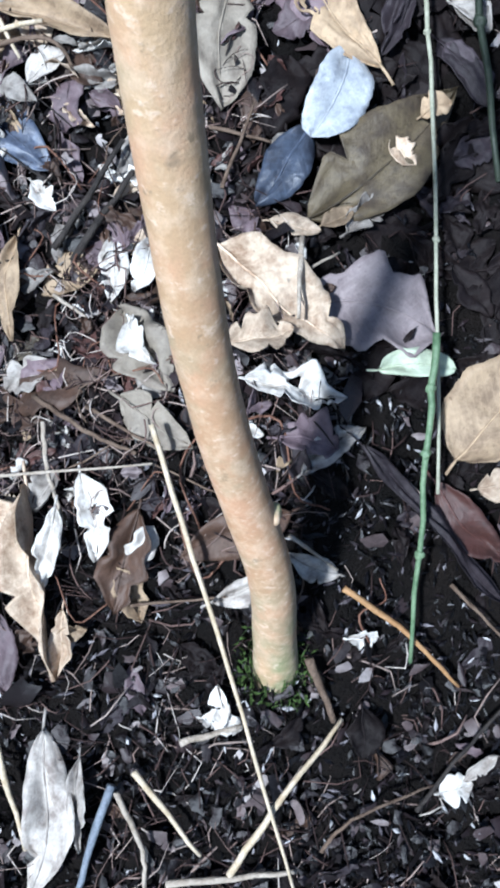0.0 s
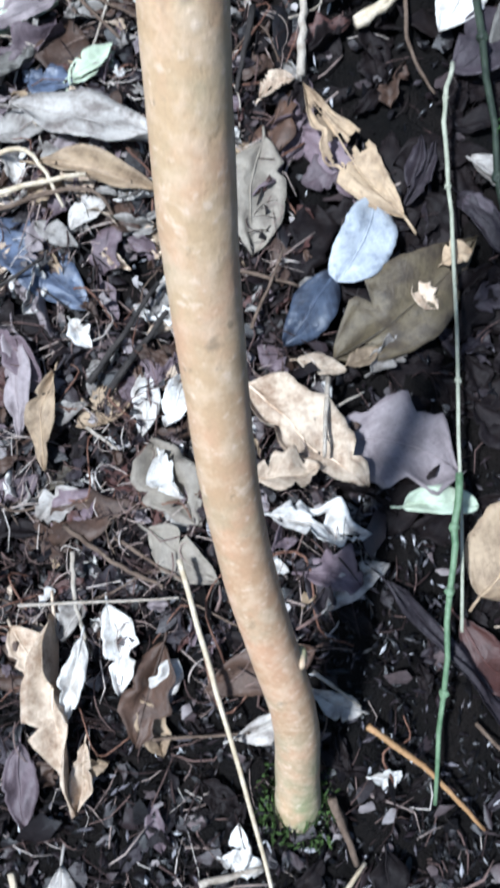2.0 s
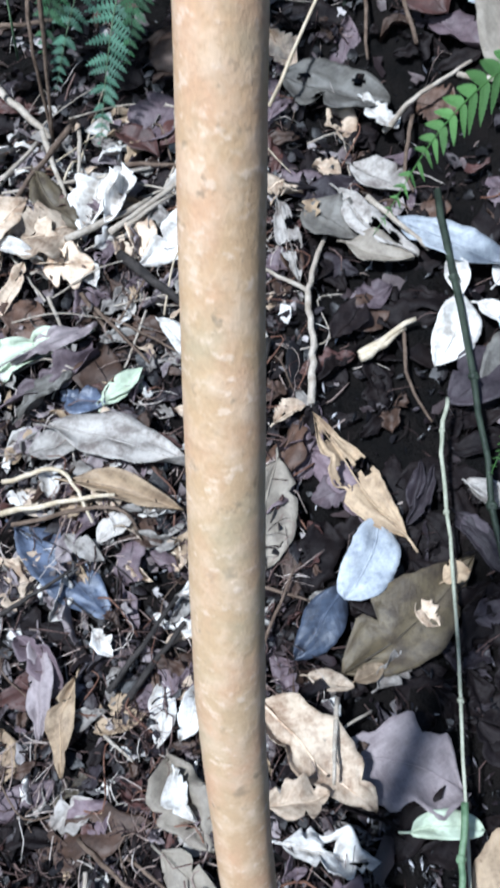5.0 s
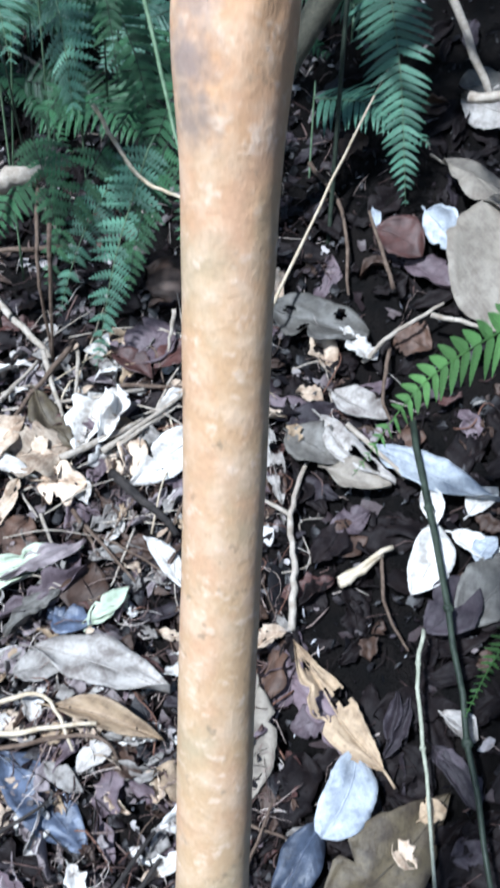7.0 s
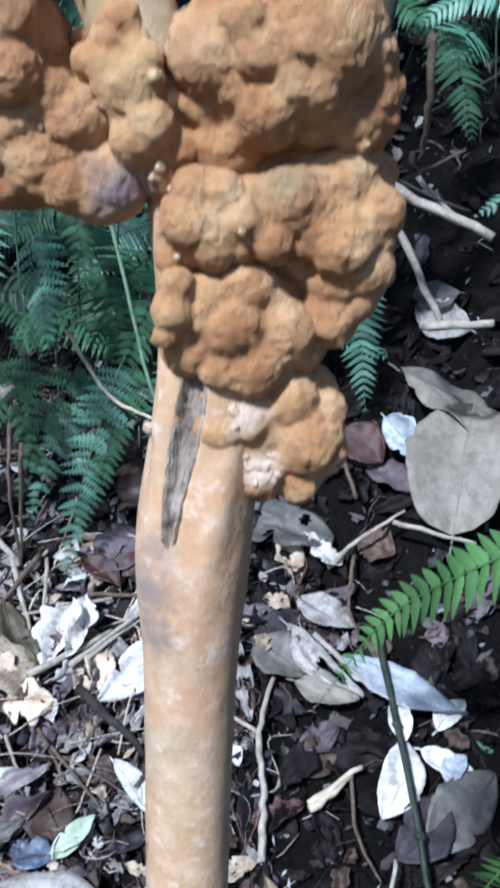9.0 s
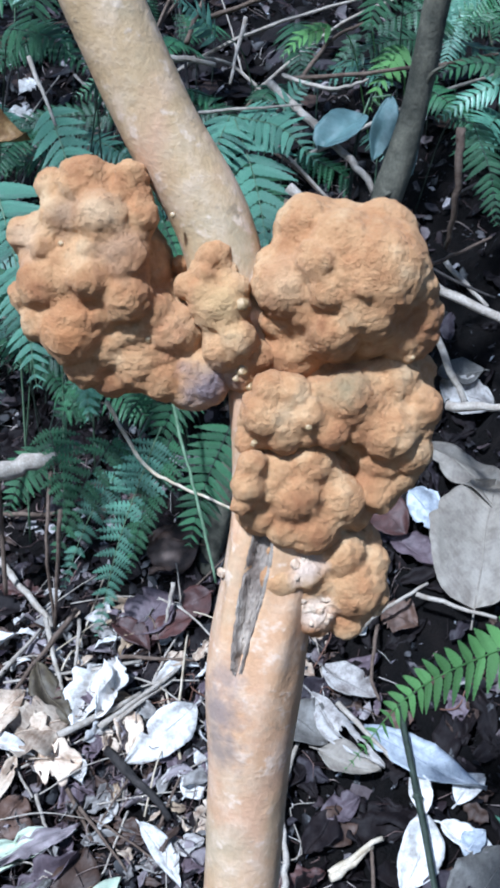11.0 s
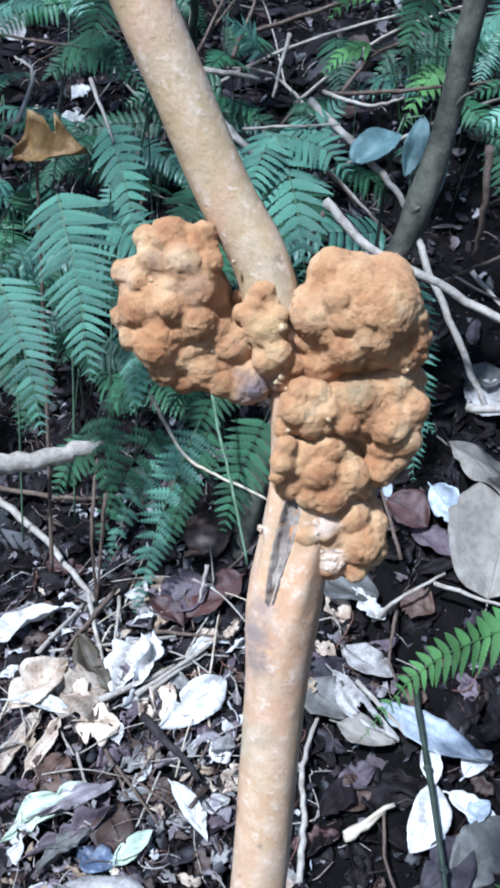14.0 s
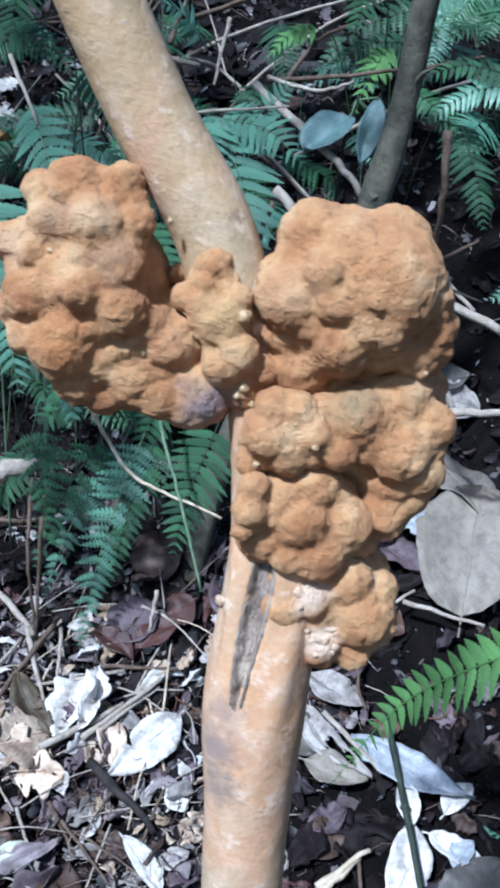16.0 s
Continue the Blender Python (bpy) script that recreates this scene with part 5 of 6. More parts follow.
twig(0.0040, PALE_TWIG, (-0.189, 0.905, 0.016), (-0.11, 0.965, 0.03), label="bleached pale twig lying on the leaf litter")
twig(0.0027, PALE_TWIG, (-0.173, 0.91, 0.02), (-0.113, 0.964, 0.02), label="bleached pale twig lying on the leaf litter")
twig(0.0028, TWIG, (-0.18, 0.985, 0.02), (-0.094, 0.982, 0.02), label="thin brown twig lying in the leaf litter")
twig(0.0059, PALE_TWIG, (-0.465, 1.205, 0.03), (-0.352, 1.107, 0.03), (-0.268, 1.02, 0.025), label="bleached pale twig lying on the leaf litter")
twig(0.0037, PALE_TWIG, (-0.277, 1.027, 0.025), (-0.237, 0.934, 0.02), label="bleached pale twig lying on the leaf litter")
twig(0.0034, PALE_TWIG, (-0.316, 0.93, 0.02), (-0.282, 1.016, 0.02), label="bleached pale twig lying on the leaf litter")
twig(0.0037, TWIG, (-0.243, 1.039, 0.03), (-0.292, 0.918, 0.016), label="thin brown twig lying in the leaf litter")
twig(0.0034, PALE_TWIG, (0.071, 0.935, 0.02), (0.129, 0.869, 0.02), label="bleached pale twig lying on the leaf litter")
twig(0.0042, STRAW, (0.061, 0.772, 0.014), (0.112, 0.8, 0.02), label="short broken cream-coloured stick")
twig(0.0137, PALE_TWIG, (-0.402, 0.99, 0.241), (-0.323, 1.03, 0.214), (-0.25, 1.07, 0.213), taper=0.75, label="bleached pale twig lying on the leaf litter")
twig(0.0042, TWIG, (-0.46, 1.215, 0.03), (-0.347, 1.176, 0.03), (-0.273, 1.171, 0.03), label="thin brown twig lying in the leaf litter")
twig(0.0026, TWIG, (-0.214, 0.852, 0.016), (-0.178, 0.805, 0.014), label="thin brown twig lying in the leaf litter")
# grass stems
twig(0.0022, PALE_STEM, (0.135, 0.713, 0.04), (0.126, 0.66, 0.05), (0.134, 0.558, 0.055), (0.132, 0.329, 0.05), kind="grass_stem", category="grass", label="long pale green dry grass stem over the litter")
twig(0.0029, GREEN_STEM, (0.127, 0.409, 0.06), (0.121, 0.344, 0.055), (0.117, 0.242, 0.03), kind="grass_stem", category="grass", label="cut green grass stem leaning on the bank")
twig(0.0039, DARK_STEM, (0.137, 0.922, 0.03), (0.158, 0.729, 0.06), (0.175, 0.513, 0.06), kind="grass_stem", category="grass", label="thin dark green stem across the litter")
twig(0.0023, DARK_TWIG, (-0.245, 0.545, 0.03), (-0.184, 0.576, 0.03), label="dark damp stick lying in the litter")
twig(0.0059, DARK_TWIG, (-0.178, 0.88, 0.02), (-0.1, 0.819, 0.02), label="dark damp stick lying in the litter")
# twigs and stems in the undergrowth
twig(0.0057, PALE_TWIG, (-0.021, 1.04, 0.512), (0.033, 1.02, 0.478), (0.108, 0.98, 0.473), (0.207, 0.93, 0.443), taper=0.8, label="bleached pale twig lying on the leaf litter")
twig(0.0047, PALE_TWIG, (0.083, 1.1, 0.432), (0.129, 1.07, 0.362), (0.196, 1.04, 0.245), taper=0.9, label="bleached pale twig lying on the leaf litter")
twig(0.0061, PALE_TWIG, (0.171, 1.04, 0.254), (0.238, 1, 0.279), label="bleached pale twig lying on the leaf litter")
twig(0.0052, PALE_TWIG, (-0.047, 1.25, 0.482), (0.029, 1.14, 0.478), (0.072, 1.1, 0.453), (0.095, 1.12, 0.374), label="bleached pale twig lying on the leaf litter")
twig(0.0033, PALE_TWIG, (-0.033, 1.4, 0.378), (0.032, 1.35, 0.389), (0.077, 1.33, 0.405), label="bleached pale twig lying on the leaf litter")
twig(0.0021, PALE_TWIG, (-0.126, 1.15, 0.536), (-0.01, 1.1, 0.564), label="bleached pale twig lying on the leaf litter")
twig(0.0034, TWIG, (-0.024, 1.45, 0.336), (0.13, 1.4, 0.374), (0.246, 1.35, 0.388), label="thin brown twig lying in the leaf litter")
twig(0.0042, TWIG, (-0.178, 1.8, 0.207), (-0.008, 1.7, 0.29), (0.096, 1.6, 0.362), label="thin brown twig lying in the leaf litter")
twig(0.0069, DARK_STEM, (-0.214, 1.3, 0.522), (-0.208, 1.25, 0.612), (-0.202, 1.2, 0.708), label="thin dark green stem in the undergrowth")
twig(0.0081, PALE_TWIG, (-0.287, 1.4, 0.537), (-0.219, 1.35, 0.486), label="bleached pale twig lying on the leaf litter")
twig(0.0053, PALE_TWIG, (-0.221, 1.5, 0.372), (-0.132, 1.5, 0.341), label="bleached pale twig lying on the leaf litter")
twig(0.0063, PALE_TWIG, (-0.169, 1.3, 0.434), (-0.108, 1.25, 0.419), label="bleached pale twig lying on the leaf litter")
twig(0.0059, TWIG, (0.187, 1.25, 0.385), (0.194, 1.25, 0.312), (0.198, 1.3, 0.197), label="thin brown twig lying in the leaf litter")
twig(0.0026, DARK_TWIG, (0.08, 1.2, 0.327), (0.159, 1.15, 0.302), (0.223, 1.1, 0.309), label="dark damp stick lying in the litter")
twig(0.0030, TWIG, (0.145, 1.2, 0.255), (0.186, 1.2, 0.268), (0.234, 1.2, 0.287), label="thin brown twig lying in the leaf litter")
twig(0.0039, PALE_TWIG, (0.188, 1.25, 0.222), (0.239, 1.2, 0.202), label="bleached pale twig lying on the leaf litter")
twig(0.0025, STRAW, (-0.212, 1.06, 0.273), (-0.162, 1.03, 0.218), (-0.112, 1, 0.215), (-0.055, 0.97, 0.214), label="dry straw-coloured stalk lying over the litter")
twig(0.0023, GREEN_STEM, (-0.174, 1.03, 0.482), (-0.123, 0.97, 0.327), (-0.096, 0.93, 0.291), (-0.069, 0.9, 0.203), label="thin green stalk leaning over the undergrowth")
twig(0.0024, PALE_TWIG, (-0.279, 1, 0.654), (-0.247, 0.97, 0.603), label="bleached pale twig lying on the leaf litter")
twig(0.0047, TWIG, (-0.188, 1.6, 0.322), (-0.164, 1.7, 0.328), label="thin brown twig lying in the leaf litter")
twig(0.0037, PALE_TWIG, (-0.097, 1.6, 0.324), (-0.112, 1.5, 0.317), label="bleached pale twig lying on the leaf litter")
twig(0.0034, TWIG, (-0.007, 1.45, 0.345), (0.032, 1.5, 0.336), (0.081, 1.5, 0.35), label="thin brown twig lying in the leaf litter")
twig(0.0027, TWIG, (-0.02, 1.1, 0.474), (-0.03, 1.1, 0.413), (0.02, 1.1, 0.385), label="thin brown twig lying in the leaf litter")
twig(0.0029, PALE_TWIG, (-0.423, 1.2, 0.538), (-0.416, 1.25, 0.561), (-0.455, 1.3, 0.557), label="bleached pale twig lying on the leaf litter")
twig(0.0028, TWIG, (0.114, 1.013, 0.1), (0.087, 1.08, 0.12), label="thin brown twig lying in the leaf litter")
twig(0.0025, TWIG, (-0.275, 1.05, 0.2), (-0.269, 1, 0.136), (-0.265, 1.021, 0.02), label="thin brown twig lying in the leaf litter")
twig(0.0027, TWIG, (-0.248, 0.98, 0.203), (-0.264, 1.017, 0.02), label="thin brown twig lying in the leaf litter")
twig(0.0026, PALE_TWIG, (-0.237, 1.03, 0.03), (-0.226, 0.945, 0.02), label="bleached pale twig lying on the leaf litter")
twig(0.0029, PALE_TWIG, (-0.126, 1.039, 0.06), (-0.133, 1.024, 0.02), label="bleached pale twig lying on the leaf litter")
twig(0.0032, PALE_TWIG, (0.161, 1.022, 0.05), (0.242, 0.972, 0.06), label="bleached pale twig lying on the leaf litter")
leaf("oval", -0.568, 1.95, -0.506, 1.915, 0.042, WHITE, lift=0.02, rag=0.4)
leaf("oval", -0.557, 1.995, -0.526, 2.016, 0.054, WHITE, lift=0.02, rag=0.4)
leaf("oval", -0.726, 2.189, -0.783, 2.287, 0.069, GREY, lift=0.02, rag=0.4)
leaf("oval", -0.615, 1.945, -0.65, 1.983, 0.043, CREAM, lift=0.02, rag=0.4)


# ---- ferns ----
frond((-0.300, 0.950, 0.894), (-0.245, 0.880, 0.711), 0.112, FERN_TEAL, roll=10)
frond((-0.354, 0.920, 0.806), (-0.289, 0.860, 0.656), 0.088, FERN_TEAL, roll=-10)
frond((-0.255, 0.980, 0.964), (-0.211, 0.930, 0.843), 0.066, FERN_TEAL, roll=20, pairs=13)
frond((-0.083, 1.120, 0.969), (-0.034, 1.040, 0.814), 0.120, FERN_TEAL, roll=0, pairs=12)
frond((-0.089, 1.130, 0.972), (-0.109, 1.060, 0.887), 0.085, FERN_TEAL, roll=15, pairs=12)
frond((-0.081, 1.130, 0.971), (0.010, 1.070, 0.927), 0.075, FERN_TEAL, roll=15, pairs=13)
frond((-0.153, 1.04, 0.616), (-0.211, 1, 0.379), 0.073, FERN_TEAL, roll=-15, cut=True)
frond((-0.137, 1.05, 0.614), (-0.177, 1.01, 0.459), 0.06, FERN, roll=-5, cut=True)
frond((-0.179, 1.05, 0.603), (-0.256, 1.02, 0.43), 0.057, FERN_TEAL, roll=-25, cut=True)
frond((-0.2, 1.05, 0.616), (-0.266, 1.02, 0.465), 0.077, FERN, roll=-10, cut=True)
frond((-0.068, 1.02, 0.645), (-0.106, 0.98, 0.512), 0.095, FERN, roll=0)
frond((0.179, 0.66, 0.61), (0.062, 0.765, 0.396), 0.078, FERN_LIGHT, roll=12, root=(0.42, 0.72), pairs=22)
frond((0.172, 0.55, 0.436), (0.152, 0.6, 0.273), 0.034, FERN_LIGHT, roll=0, root=(0.45, 0.55))
frond((0.085, 1.22, 0.82), (0.135, 1.14, 0.542), 0.11, FERN_TEAL, roll=0)
frond((0.124, 1.45, 1.238), (0.076, 1.4, 1.087), 0.106, FERN, roll=0)
frond((0.26, 1.35, 1.173), (0.142, 1.3, 1.094), 0.092, FERN_TEAL, roll=10)
frond((0.269, 1.3, 1.049), (0.144, 1.28, 1.03), 0.053, FERN, roll=0)
frond((0.255, 0.82, 0.294), (0.192, 0.8, 0.22), 0.08, FERN_TEAL, roll=0)
frond((-0.511, 1.35, 1.098), (-0.399, 1.3, 1.106), 0.064, FERN_TEAL, roll=0)
frond((-0.305, 1.3, 1.181), (-0.335, 1.2, 1.039), 0.112, FERN, roll=0)
frond((-0.384, 1.3, 1.065), (-0.264, 1.25, 1.012), 0.085, FERN, roll=0)
frond((-0.274, 1.35, 1.024), (-0.174, 1.3, 0.916), 0.097, FERN, roll=0)
frond((0.055, 1.5, 1.197), (-0.038, 1.45, 1.135), 0.081, FERN_LIGHT, roll=0, pairs=8)
frond((0.03, 1.5, 1.112), (-0.04, 1.48, 1.062), 0.061, FERN_LIGHT, roll=0, pairs=8)
frond((0.131, 1.45, 1.087), (0.087, 1.4, 0.991), 0.076, FERN_LIGHT, roll=0, pairs=8)
frond((-0.201, 1.02, 0.689), (-0.257, 1, 0.641), 0.074, FERN, roll=0, cut=True)
frond((-0.298, 1.1, 0.576), (-0.337, 1.08, 0.496), 0.074, FERN, roll=0)
frond((-0.365, 1.1, 0.662), (-0.382, 1.08, 0.575), 0.058, FERN, roll=0)
frond((-0.105, 1.1, 0.714), (-0.157, 1.06, 0.579), 0.086, FERN, roll=0)
frond((-0.138, 1.55, 1.094), (-0.199, 1.5, 1.135), 0.082, FERN_TEAL, roll=0)
frond((-0.041, 1.2, 0.956), (-0.003, 1.22, 1.021), 0.051, FERN_TEAL, roll=30)
frond((-0.35, 1.05, 0.854), (-0.36, 1, 0.913), 0.066, FERN, roll=0)
frond((-0.187, 1.25, 0.902), (-0.21, 1.2, 0.814), 0.084, FERN, roll=0)
frond((-0.288, 1.08, 0.869), (-0.184, 1.02, 0.784), 0.086, FERN_TEAL, roll=10)
frond((-0.207, 1.06, 0.807), (-0.175, 1, 0.69), 0.046, FERN, roll=-20)
frond((-0.154, 1.08, 0.857), (-0.118, 1.03, 0.769), 0.069, FERN, roll=5)
frond((-0.24, 1.04, 0.758), (-0.216, 0.98, 0.651), 0.075, FERN_TEAL, roll=25, cut=True)
frond((-0.196, 1.12, 0.75), (-0.15, 1.08, 0.614), 0.081, FERN, roll=0)
frond((-0.278, 1.06, 0.616), (-0.25, 1.02, 0.525), 0.075, FERN, roll=0, cut=True)
frond((0.223, 1.35, 0.986), (0.263, 1.3, 0.857), 0.091, FERN, roll=-10)


# ---- undergrowth higher up the bank ----
rng = random.Random(77)
for k in range(210):
    x, y = rng.uniform(-0.95, 0.95), rng.uniform(1.22, 1.75) if k < 130 else rng.uniform(1.4, 2.6)
    h = rng.uniform(0.06, 0.22)
    if 0.08 < x < 0.36 and y < 1.6:
        continue
    g = resting(x, y)
    ang = rng.uniform(0, 6.283)
    ln = rng.uniform(0.14, 0.26)
    a = g + Vector((0, 0, h))
    b = a + Vector((math.cos(ang) * ln, -abs(math.sin(ang)) * ln * 0.7, -rng.uniform(0.02, 0.14)))
    frond(a, b, rng.uniform(0.07, 0.13), rng.choice((FERN, FERN_TEAL, FERN, FERN, FERN_TEAL)), roll=rng.uniform(-25, 25), root=(x, y + 0.01), pairs=rng.randint(18, 24), cut=rng.random() < 0.3, joined=True)
for _ in range(80):
    x, y = rng.uniform(-0.7, 0.7), rng.uniform(1.38, 2.5)
    a = rng.uniform(-0.15, 3.3)
    ln = rng.uniform(0.12, 0.5)
    up = rng.uniform(0.0, 0.16)
    twig(rng.uniform(0.0014, 0.0045), rng.choice((TWIG, PALE_TWIG, DARK_TWIG, TWIG, PALE_TWIG)), (x, y, 0.01),
         (x + math.cos(a) * ln / 2, y + math.sin(a) * ln / 2, up * 0.7 + 0.01), (x + math.cos(a) * ln, y + math.sin(a) * ln, up), label="dry twig in the shaded undergrowth")

# an unseen leafy tree, added over the upper bank to keep it in broken shade
bough = new("overhanging_tree")
tagged(bough, "unseen leafy tree added to shade the upper bank", "tree")
lathe_tree("trunk", ((-1.75, 1.9, 0.4, 0.075), (-1.72, 1.85, 1.1, 0.065), (-1.62, 1.75, 1.9, 0.055), (-1.5, 1.7, 2.8, 0.04)), GREY_BARK, bough, sides=18, seed=8)
SHADE_BOUGHS = (((-1.66, 1.78, 1.55), (-1.0, 1.5, 1.72), (-0.35, 1.15, 1.66), (0.25, 0.85, 1.6)), ((-1.66, 1.78, 1.6), (-1.15, 1.15, 1.74), (-0.75, 0.75, 1.64), (-0.4, 0.6, 1.6)), ((-1.63, 1.76, 1.75), (-0.9, 1.9, 1.85), (-0.1, 1.7, 1.78), (0.5, 1.45, 1.7)))
rng = random.Random(91)
lv, lf = [], []
for limb in SHADE_BOUGHS:
    line = smooth_line(limb, 12)
    v, f = tube(line, [0.016 * (1 - 0.8 * i / len(line)) for i in range(len(line))], 8, 0.05, 3)
    mesh_object("branch", v, f, GREY_BARK, bough)
    for _ in range(370):
        p = line[rng.randint(8, len(line) - 1)] + Vector((rng.gauss(0, 0.22), rng.gauss(0, 0.17), rng.gauss(0, 0.07)))
        if p.y < 0.45:
            continue
        d = Vector((rng.gauss(0, 1), rng.gauss(0, 1), rng.gauss(-0.3, 0.4))).normalized()
        n = (Vector((rng.gauss(0, 0.4), rng.gauss(0, 0.4), 1)) - d * d.z).normalized()
        w, ln, k = n.cross(d), rng.uniform(0.055, 0.095), len(lv)
        lv += [p, p + d * ln * 0.4 + w * ln * 0.24, p + d * ln, p + d * ln * 0.4 - w * ln * 0.24, p + d * ln * 0.45 - n * 0.004]
        lf += [(k, k + 1, k + 4), (k + 1, k + 2, k + 4), (k + 2, k + 3, k + 4), (k + 3, k, k + 4)]
mesh_object("crown", lv, lf, FERN, bough, "added unseen crown of small green leaves that shades the bank")

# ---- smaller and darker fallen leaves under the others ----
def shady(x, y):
    """The hollow on the far side, where rotten litter is darkened in place of shade."""
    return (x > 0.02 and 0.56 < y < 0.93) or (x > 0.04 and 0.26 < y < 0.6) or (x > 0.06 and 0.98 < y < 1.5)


rng = random.Random(5)
for k in range(420):
    y = 0.08 + 1.5 * rng.random() ** 0.9
    x = rng.uniform(-0.22, 0.22) * (1 + max(0, y - 0.4))
    low = y < 0.36
    size = rng.uniform(0.018, 0.04) if low else rng.uniform(0.025, 0.065)
    a = rng.uniform(0, 6.283)
    mats = (DARK, DARK, DARK, BROWN, DUSK, MAUVE) if low else (DARK, BROWN, MAUVE, RUSSET, MAUVE, GREY, TAN, BROWN, OLIVE, GREY, CREAM, WHITE, DARK)
    # darker leaf colours to the right and uphill stand in for shade
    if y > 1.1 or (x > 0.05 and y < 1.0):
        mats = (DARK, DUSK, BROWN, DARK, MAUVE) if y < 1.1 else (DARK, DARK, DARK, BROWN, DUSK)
    # the hollow's shade is put into its leaf colours
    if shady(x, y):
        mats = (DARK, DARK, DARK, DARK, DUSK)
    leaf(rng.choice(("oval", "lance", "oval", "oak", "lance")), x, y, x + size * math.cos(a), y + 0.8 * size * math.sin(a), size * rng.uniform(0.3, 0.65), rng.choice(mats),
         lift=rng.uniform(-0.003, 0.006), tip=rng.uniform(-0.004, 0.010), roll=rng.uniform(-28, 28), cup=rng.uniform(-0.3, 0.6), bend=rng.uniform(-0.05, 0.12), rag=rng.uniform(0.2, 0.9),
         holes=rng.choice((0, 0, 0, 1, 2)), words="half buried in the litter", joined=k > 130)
# larger wet leaves that cover the soil
for k in range(230):
    y = rng.uniform(0.38, 1.35)
    x = rng.uniform(-0.24, 0.24) * (1 + max(0, y - 0.4))
    size, a = rng.uniform(0.04, 0.085), rng.uniform(0, 6.283)
    # uphill and in the hollow only the dark tone, as painted shade
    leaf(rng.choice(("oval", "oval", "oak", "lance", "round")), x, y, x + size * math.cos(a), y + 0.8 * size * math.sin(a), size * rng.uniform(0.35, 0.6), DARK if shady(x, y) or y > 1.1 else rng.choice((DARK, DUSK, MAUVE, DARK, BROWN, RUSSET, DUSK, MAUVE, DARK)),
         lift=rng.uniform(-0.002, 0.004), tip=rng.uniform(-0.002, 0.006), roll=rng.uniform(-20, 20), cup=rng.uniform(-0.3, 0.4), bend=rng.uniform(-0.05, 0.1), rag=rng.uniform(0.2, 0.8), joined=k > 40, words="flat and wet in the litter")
# broken bits of leaf over the open side, and curly rootlets
for k in range(620):
    y = rng.uniform(0.30, 1.30) if k < 420 else rng.uniform(0.50, 1.05)
    x = rng.uniform(-0.24, 0.22 if y > 0.5 else 0.06) * (1 + max(0, y - 0.4))
    size, a = rng.uniform(0.010, 0.030) * (0.8 + 0.45 * y), rng.uniform(0, 6.283)
    mats = (GREY, WHITE, CREAM, MAUVE, TAN, BROWN, LILAC, RUSSET, DUSK, MAUVE, BROWN, DUSK, DARK, BROWN)
    # dim colours here carry the shade of the right side and upper bank
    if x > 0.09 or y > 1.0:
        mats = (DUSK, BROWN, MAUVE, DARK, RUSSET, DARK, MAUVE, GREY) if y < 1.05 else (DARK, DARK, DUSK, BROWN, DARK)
    # few bits, all dark, imitate shade in the hollow
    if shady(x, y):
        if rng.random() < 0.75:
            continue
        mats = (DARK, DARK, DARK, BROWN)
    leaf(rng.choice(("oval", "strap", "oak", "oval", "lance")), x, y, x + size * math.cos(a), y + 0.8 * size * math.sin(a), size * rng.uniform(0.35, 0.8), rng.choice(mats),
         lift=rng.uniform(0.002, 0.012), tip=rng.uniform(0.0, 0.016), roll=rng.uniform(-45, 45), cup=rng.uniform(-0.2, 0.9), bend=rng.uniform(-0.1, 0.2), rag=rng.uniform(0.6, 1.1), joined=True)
for k in range(150):
    y = rng.uniform(0.25, 1.1)
    x = rng.uniform(-0.24, 0.16) * (1 + max(0, y - 0.4))
    if shady(x, y):
        continue
    a, ln = rng.uniform(0, 6.283), rng.uniform(0.03, 0.09)
    ca, sa, b = math.cos(a), math.sin(a), rng.gauss(0, 0.25) * ln
    twig(rng.uniform(0.0005, 0.0011), rng.choice((TWIG, ROOTLET, ROOTLET, PALE_TWIG, DARK_TWIG)), (x, y, 0.004), (x + ca * ln * 0.35 - sa * b, y + sa * ln * 0.35 + ca * b, rng.uniform(0.006, 0.02)),
         (x + ca * ln * 0.7 + sa * b * 0.5, y + sa * ln * 0.7 - ca * b * 0.5, rng.uniform(0.004, 0.018)), (x + ca * ln, y + sa * ln, 0.004), kind="rootlet", label="thin curly rootlet in the leaf litter", category="root", steps=4, sides=6)
# a paler drift of twigs and broken leaves under the ferns
for k in range(300):
    x, y = rng.uniform(-0.34, -0.05), rng.uniform(0.55, 1.06)
    size, a = rng.uniform(0.014, 0.042), rng.uniform(0, 6.283)
    leaf(rng.choice(("oval", "strap", "oak", "lance")), x, y, x + size * math.cos(a), y + 0.8 * size * math.sin(a), size * rng.uniform(0.3, 0.7), rng.choice((GREY, LILAC, CREAM, GREY, WHITE, LILAC, MAUVE, TAN, WHITE, BROWN)),
         lift=rng.uniform(0.004, 0.014), tip=rng.uniform(0.0, 0.018), roll=rng.uniform(-45, 45), cup=rng.uniform(-0.2, 0.9), bend=rng.uniform(-0.1, 0.2), rag=rng.uniform(0.6, 1.1), joined=True)
for k in range(34):
    x, y = rng.uniform(-0.36, -0.08), rng.uniform(0.8, 1.08)
    a, ln = rng.gauss(0.6, 0.8), rng.uniform(0.05, 0.14)
    twig(rng.uniform(0.0008, 0.0019), rng.choice((PALE_TWIG, PALE_TWIG, TWIG, STRAW)), (x, y, 0.012), (x + math.cos(a) * ln / 2, y + math.sin(a) * ln / 2, rng.uniform(0.015, 0.03)), (x + math.cos(a) * ln, y + math.sin(a) * ln, 0.012),
         label="pale dry twig among the broken leaves", steps=4, sides=6)
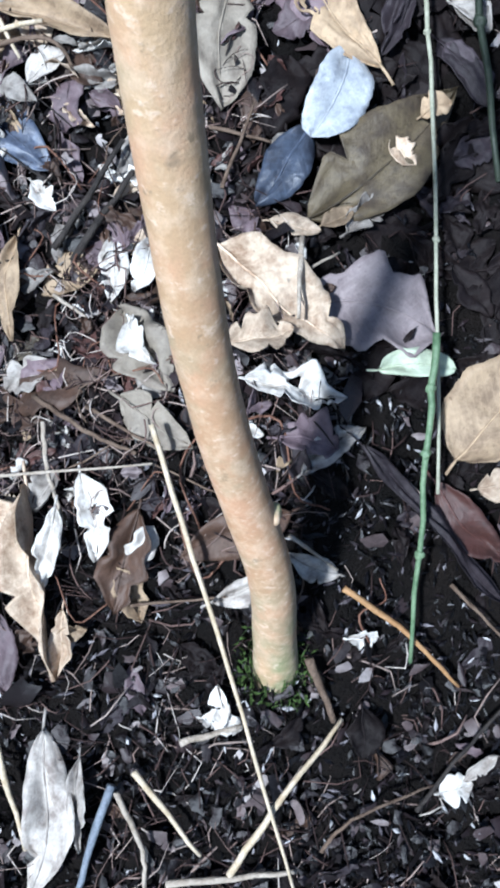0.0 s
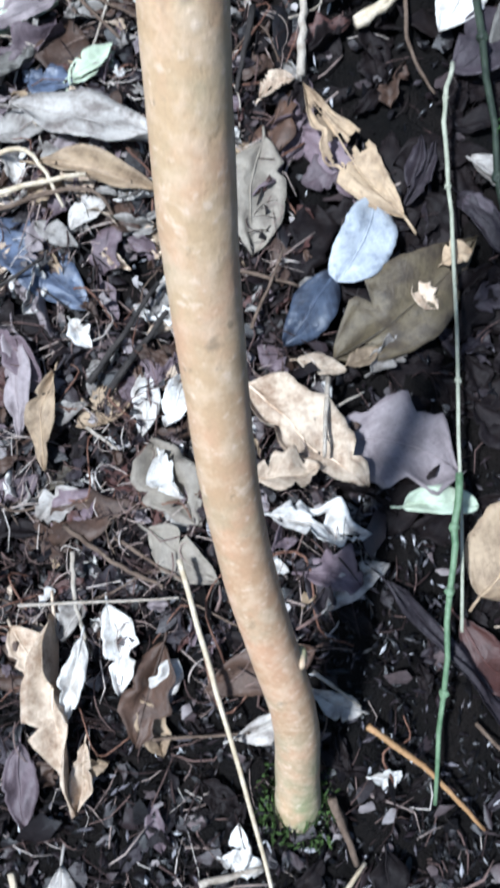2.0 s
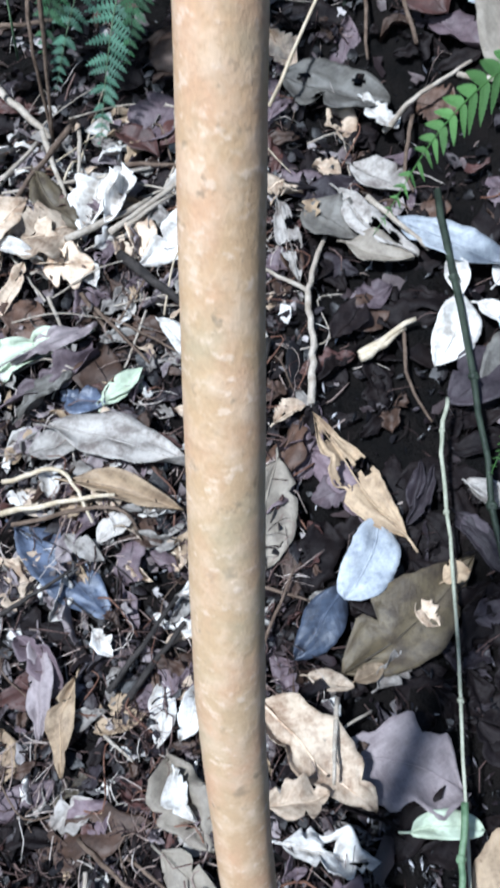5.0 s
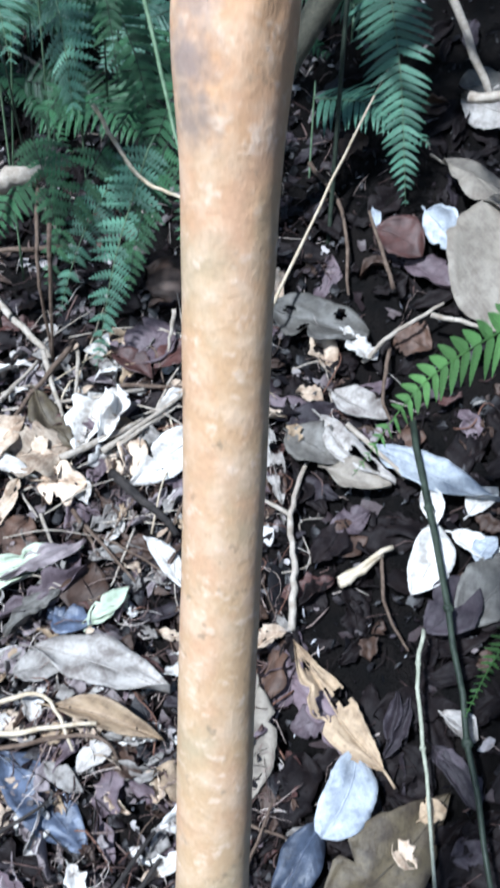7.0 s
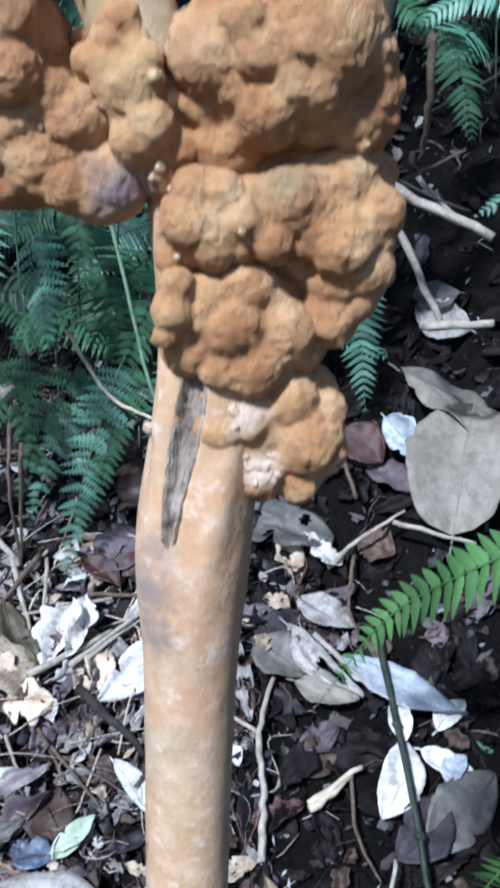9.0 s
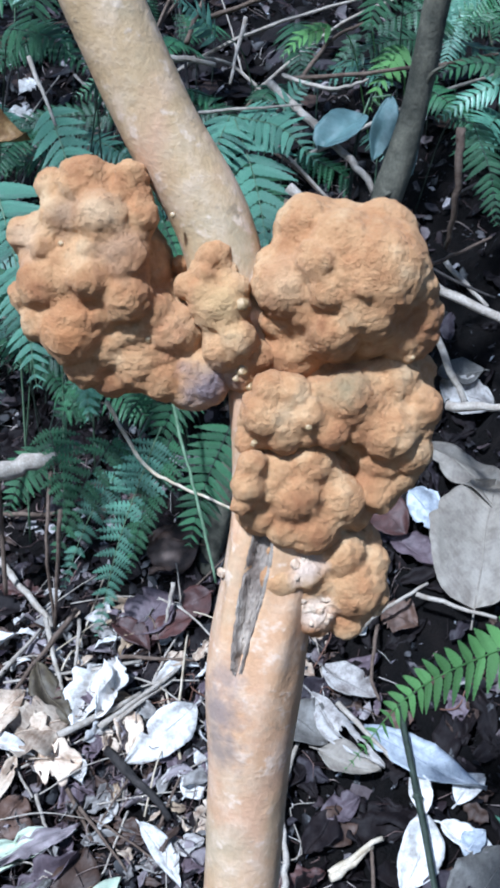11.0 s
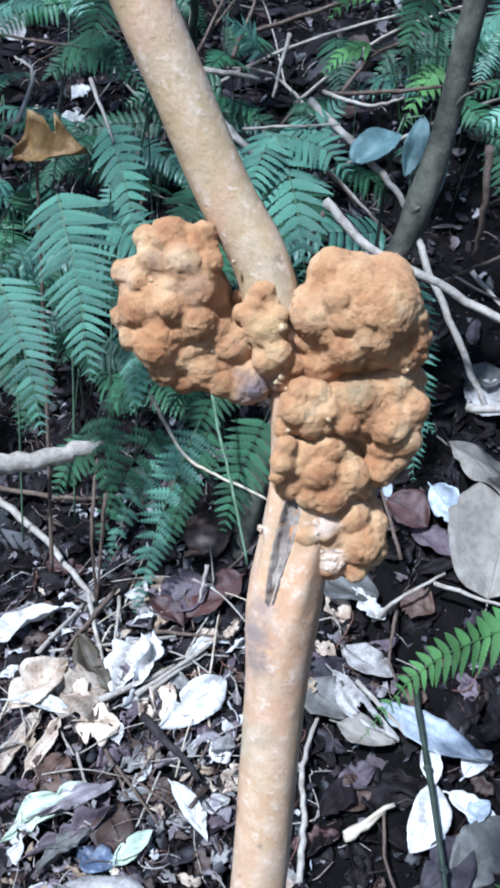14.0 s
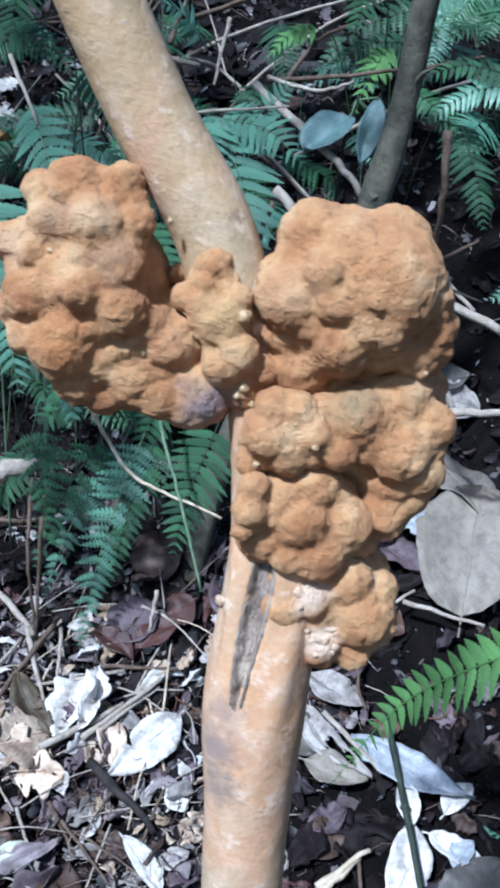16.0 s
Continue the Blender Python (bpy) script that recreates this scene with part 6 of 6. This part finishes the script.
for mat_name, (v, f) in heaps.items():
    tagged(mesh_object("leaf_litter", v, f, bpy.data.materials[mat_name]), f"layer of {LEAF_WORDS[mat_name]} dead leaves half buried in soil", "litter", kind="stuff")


# ---- loose litter: scraps of leaf, fibres and crumbs of soil ----
def spread(rng):
    y = 0.02 + 2.3 * rng.random() ** 1.3
    return rng.uniform(-0.26, 0.26) * (1 + max(0.0, y - 0.3)), y


def frame_at(x, y, rng, tilt):
    n = (normal_at(x, y) + Vector((rng.gauss(0, tilt), rng.gauss(0, tilt), rng.gauss(0, tilt)))).normalized()
    u = n.orthogonal().normalized()
    u = Matrix.Rotation(rng.uniform(0, 6.283), 3, n) @ u
    return u, n.cross(u), n


sv, sf = [], []
rng = random.Random(8)
for _ in range(12000):
    x, y = spread(rng)
    u, w, n = frame_at(x, y, rng, 0.45)
    p = resting(x, y, rng.uniform(-0.006, 0.008))
    r = rng.uniform(0.002, 0.009) * (1.3 if rng.random() < 0.15 else 0.75) * (1.0 + 0.5 * min(1.0, max(0.0, y - 0.4)))
    # scraps thin out to the right and in the hollow, imitating shade
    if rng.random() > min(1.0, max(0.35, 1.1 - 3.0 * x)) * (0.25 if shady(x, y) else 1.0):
        continue
    if y < 0.36 and rng.random() < 0.55:
        continue
    k = len(sv)
    m = rng.randint(7, 9)
    long = rng.uniform(1.0, 2.4)
    sv.append(p + n * r * 0.25)
    for i in range(m):
        a = 6.283 * i / m
        q = r * rng.uniform(0.4, 1.15)
        sv.append(p + u * math.cos(a) * q * long + w * math.sin(a) * q + n * rng.uniform(-0.3, 0.35) * r)
    sf += [(k, k + 1 + i, k + 1 + (i + 1) % m) for i in range(m)]
tagged(mesh_object("leaf_scraps", sv, sf, SCRAP), "small torn scraps of dead leaves over the soil", "litter", kind="stuff")

fv, ff = [], []
rng = random.Random(9)
for _ in range(12000):
    x, y = spread(rng)
    u, w, n = frame_at(x, y, rng, 0.35)
    p = resting(x, y, rng.uniform(-0.006, 0.003))
    # fibres likewise kept sparse where shade is imitated
    if rng.random() > min(1.0, max(0.3, 1.0 - 3.0 * x)) * (0.25 if shady(x, y) else 1.0):
        continue
    if y < 0.32 and rng.random() < 0.55:
        continue
    ln, r = rng.uniform(0.008, 0.055), rng.uniform(0.00022, 0.0007)
    if rng.random() < 0.08:
        r *= 1.8
    bx, by = rng.gauss(0, 0.25) * ln, rng.gauss(0, 0.12) * ln
    pts = [p - u * ln / 2, p - u * ln / 6 + w * bx * 0.6 + n * abs(by), p + u * ln / 6 + w * bx + n * abs(by), p + u * ln / 2 + w * bx * 0.2]
    v, f = tube(pts, [r, r * 1.1, r, r * 0.6], 4)
    k = len(fv)
    fv += v
    ff += [tuple(i + k for i in q) for q in f]
tagged(mesh_object("root_fibres", fv, ff, FIBRE), "fine brown rootlets and plant fibres in the litter", "litter", kind="stuff")

# matted curly rootlets and stalks on the lit side of the stem
rv, rf = [], []
rng = random.Random(23)
for _ in range(1500):
    y = rng.uniform(0.26, 1.0)
    x = rng.uniform(-0.24, 0.01) * (1 + max(0.0, y - 0.4))
    if noise.noise((x * 14, y * 14, 3)) < -0.05:
        continue
    u, w, n = frame_at(x, y, rng, 0.25)
    p = resting(x, y, rng.uniform(0.0, 0.012))
    ln, r, turn = rng.uniform(0.015, 0.05), rng.uniform(0.00025, 0.00065), rng.gauss(0, 1.0)
    pts = []
    for i in range(7):
        a = turn * (i / 6 - 0.5)
        pts.append(p + (u * math.cos(a) + w * math.sin(a)) * ln * (i / 6 - 0.5) + n * (0.006 * math.sin(math.pi * i / 6) + rng.uniform(0, 0.0015)))
    v, f = tube(pts, [r * (1.2 - 0.1 * i) for i in range(7)], 4)
    k = len(rv)
    rv += v
    rf += [tuple(i + k for i in q) for q in f]
tagged(mesh_object("rootlet_mat", rv, rf, FIBRE), "mat of fine curly pale and brown rootlets", "litter", kind="stuff")

cv, cf = [], []
rng = random.Random(10)
for _ in range(20000):
    x, y = spread(rng)
    if rng.random() < 0.35:
        y = rng.uniform(0.05, 0.45)
        x = rng.uniform(-0.26, 0.26)
    u, w, n = frame_at(x, y, rng, 0.5)
    p = resting(x, y, rng.uniform(-0.010, 0.003))
    r = rng.uniform(0.0007, 0.0026)
    k = len(cv)
    s = [rng.uniform(0.6, 1.4) for _ in range(6)]
    cv += [p + u * r * s[0] * 2.6, p + w * r * s[1] * 0.7, p - u * r * s[2] * 2.4, p - w * r * s[3] * 0.7, p + n * r * s[4] * 0.7, p - n * r * s[5]]
    cf += [(k, k + 1, k + 4), (k + 1, k + 2, k + 4), (k + 2, k + 3, k + 4), (k + 3, k, k + 4), (k + 1, k, k + 5), (k + 2, k + 1, k + 5), (k + 3, k + 2, k + 5), (k, k + 3, k + 5)]
tagged(mesh_object("soil_crumbs", cv, cf, CRUMB, smooth=False), "dark damp crumbs of soil and bark", "soil", kind="stuff")

# the litter goes on round about, in coarser leaves
rng = random.Random(12)
wide = {}
for _ in range(5200):
    x, y = rng.uniform(-1.9, 1.9), rng.uniform(-1.3, 3.0)
    if abs(x) < 0.26 * (1 + max(0.0, y - 0.3)) and 0.0 < y < 1.7:
        continue
    u, w, n = frame_at(x, y, rng, 0.2)
    p = resting(x, y, rng.uniform(0.0, 0.012))
    ln, wd = rng.uniform(0.03, 0.09), rng.uniform(0.01, 0.025)
    # mostly near-black above y 1.1, shade put into the leaf colour
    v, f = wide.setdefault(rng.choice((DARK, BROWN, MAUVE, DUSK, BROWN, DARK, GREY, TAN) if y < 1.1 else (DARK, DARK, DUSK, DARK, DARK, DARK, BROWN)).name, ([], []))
    k = len(v)
    v += [p - u * ln / 2, p - u * ln * 0.2 + w * wd + n * 0.004, p + u * ln * 0.2 + w * wd * 0.9 + n * 0.005, p + u * ln / 2 + n * 0.003,
          p + u * ln * 0.2 - w * wd * 0.9 + n * 0.006, p - u * ln * 0.2 - w * wd + n * 0.003, p + n * 0.001]
    f += [(k + i, k + (i + 1) % 6, k + 6) for i in range(6)]
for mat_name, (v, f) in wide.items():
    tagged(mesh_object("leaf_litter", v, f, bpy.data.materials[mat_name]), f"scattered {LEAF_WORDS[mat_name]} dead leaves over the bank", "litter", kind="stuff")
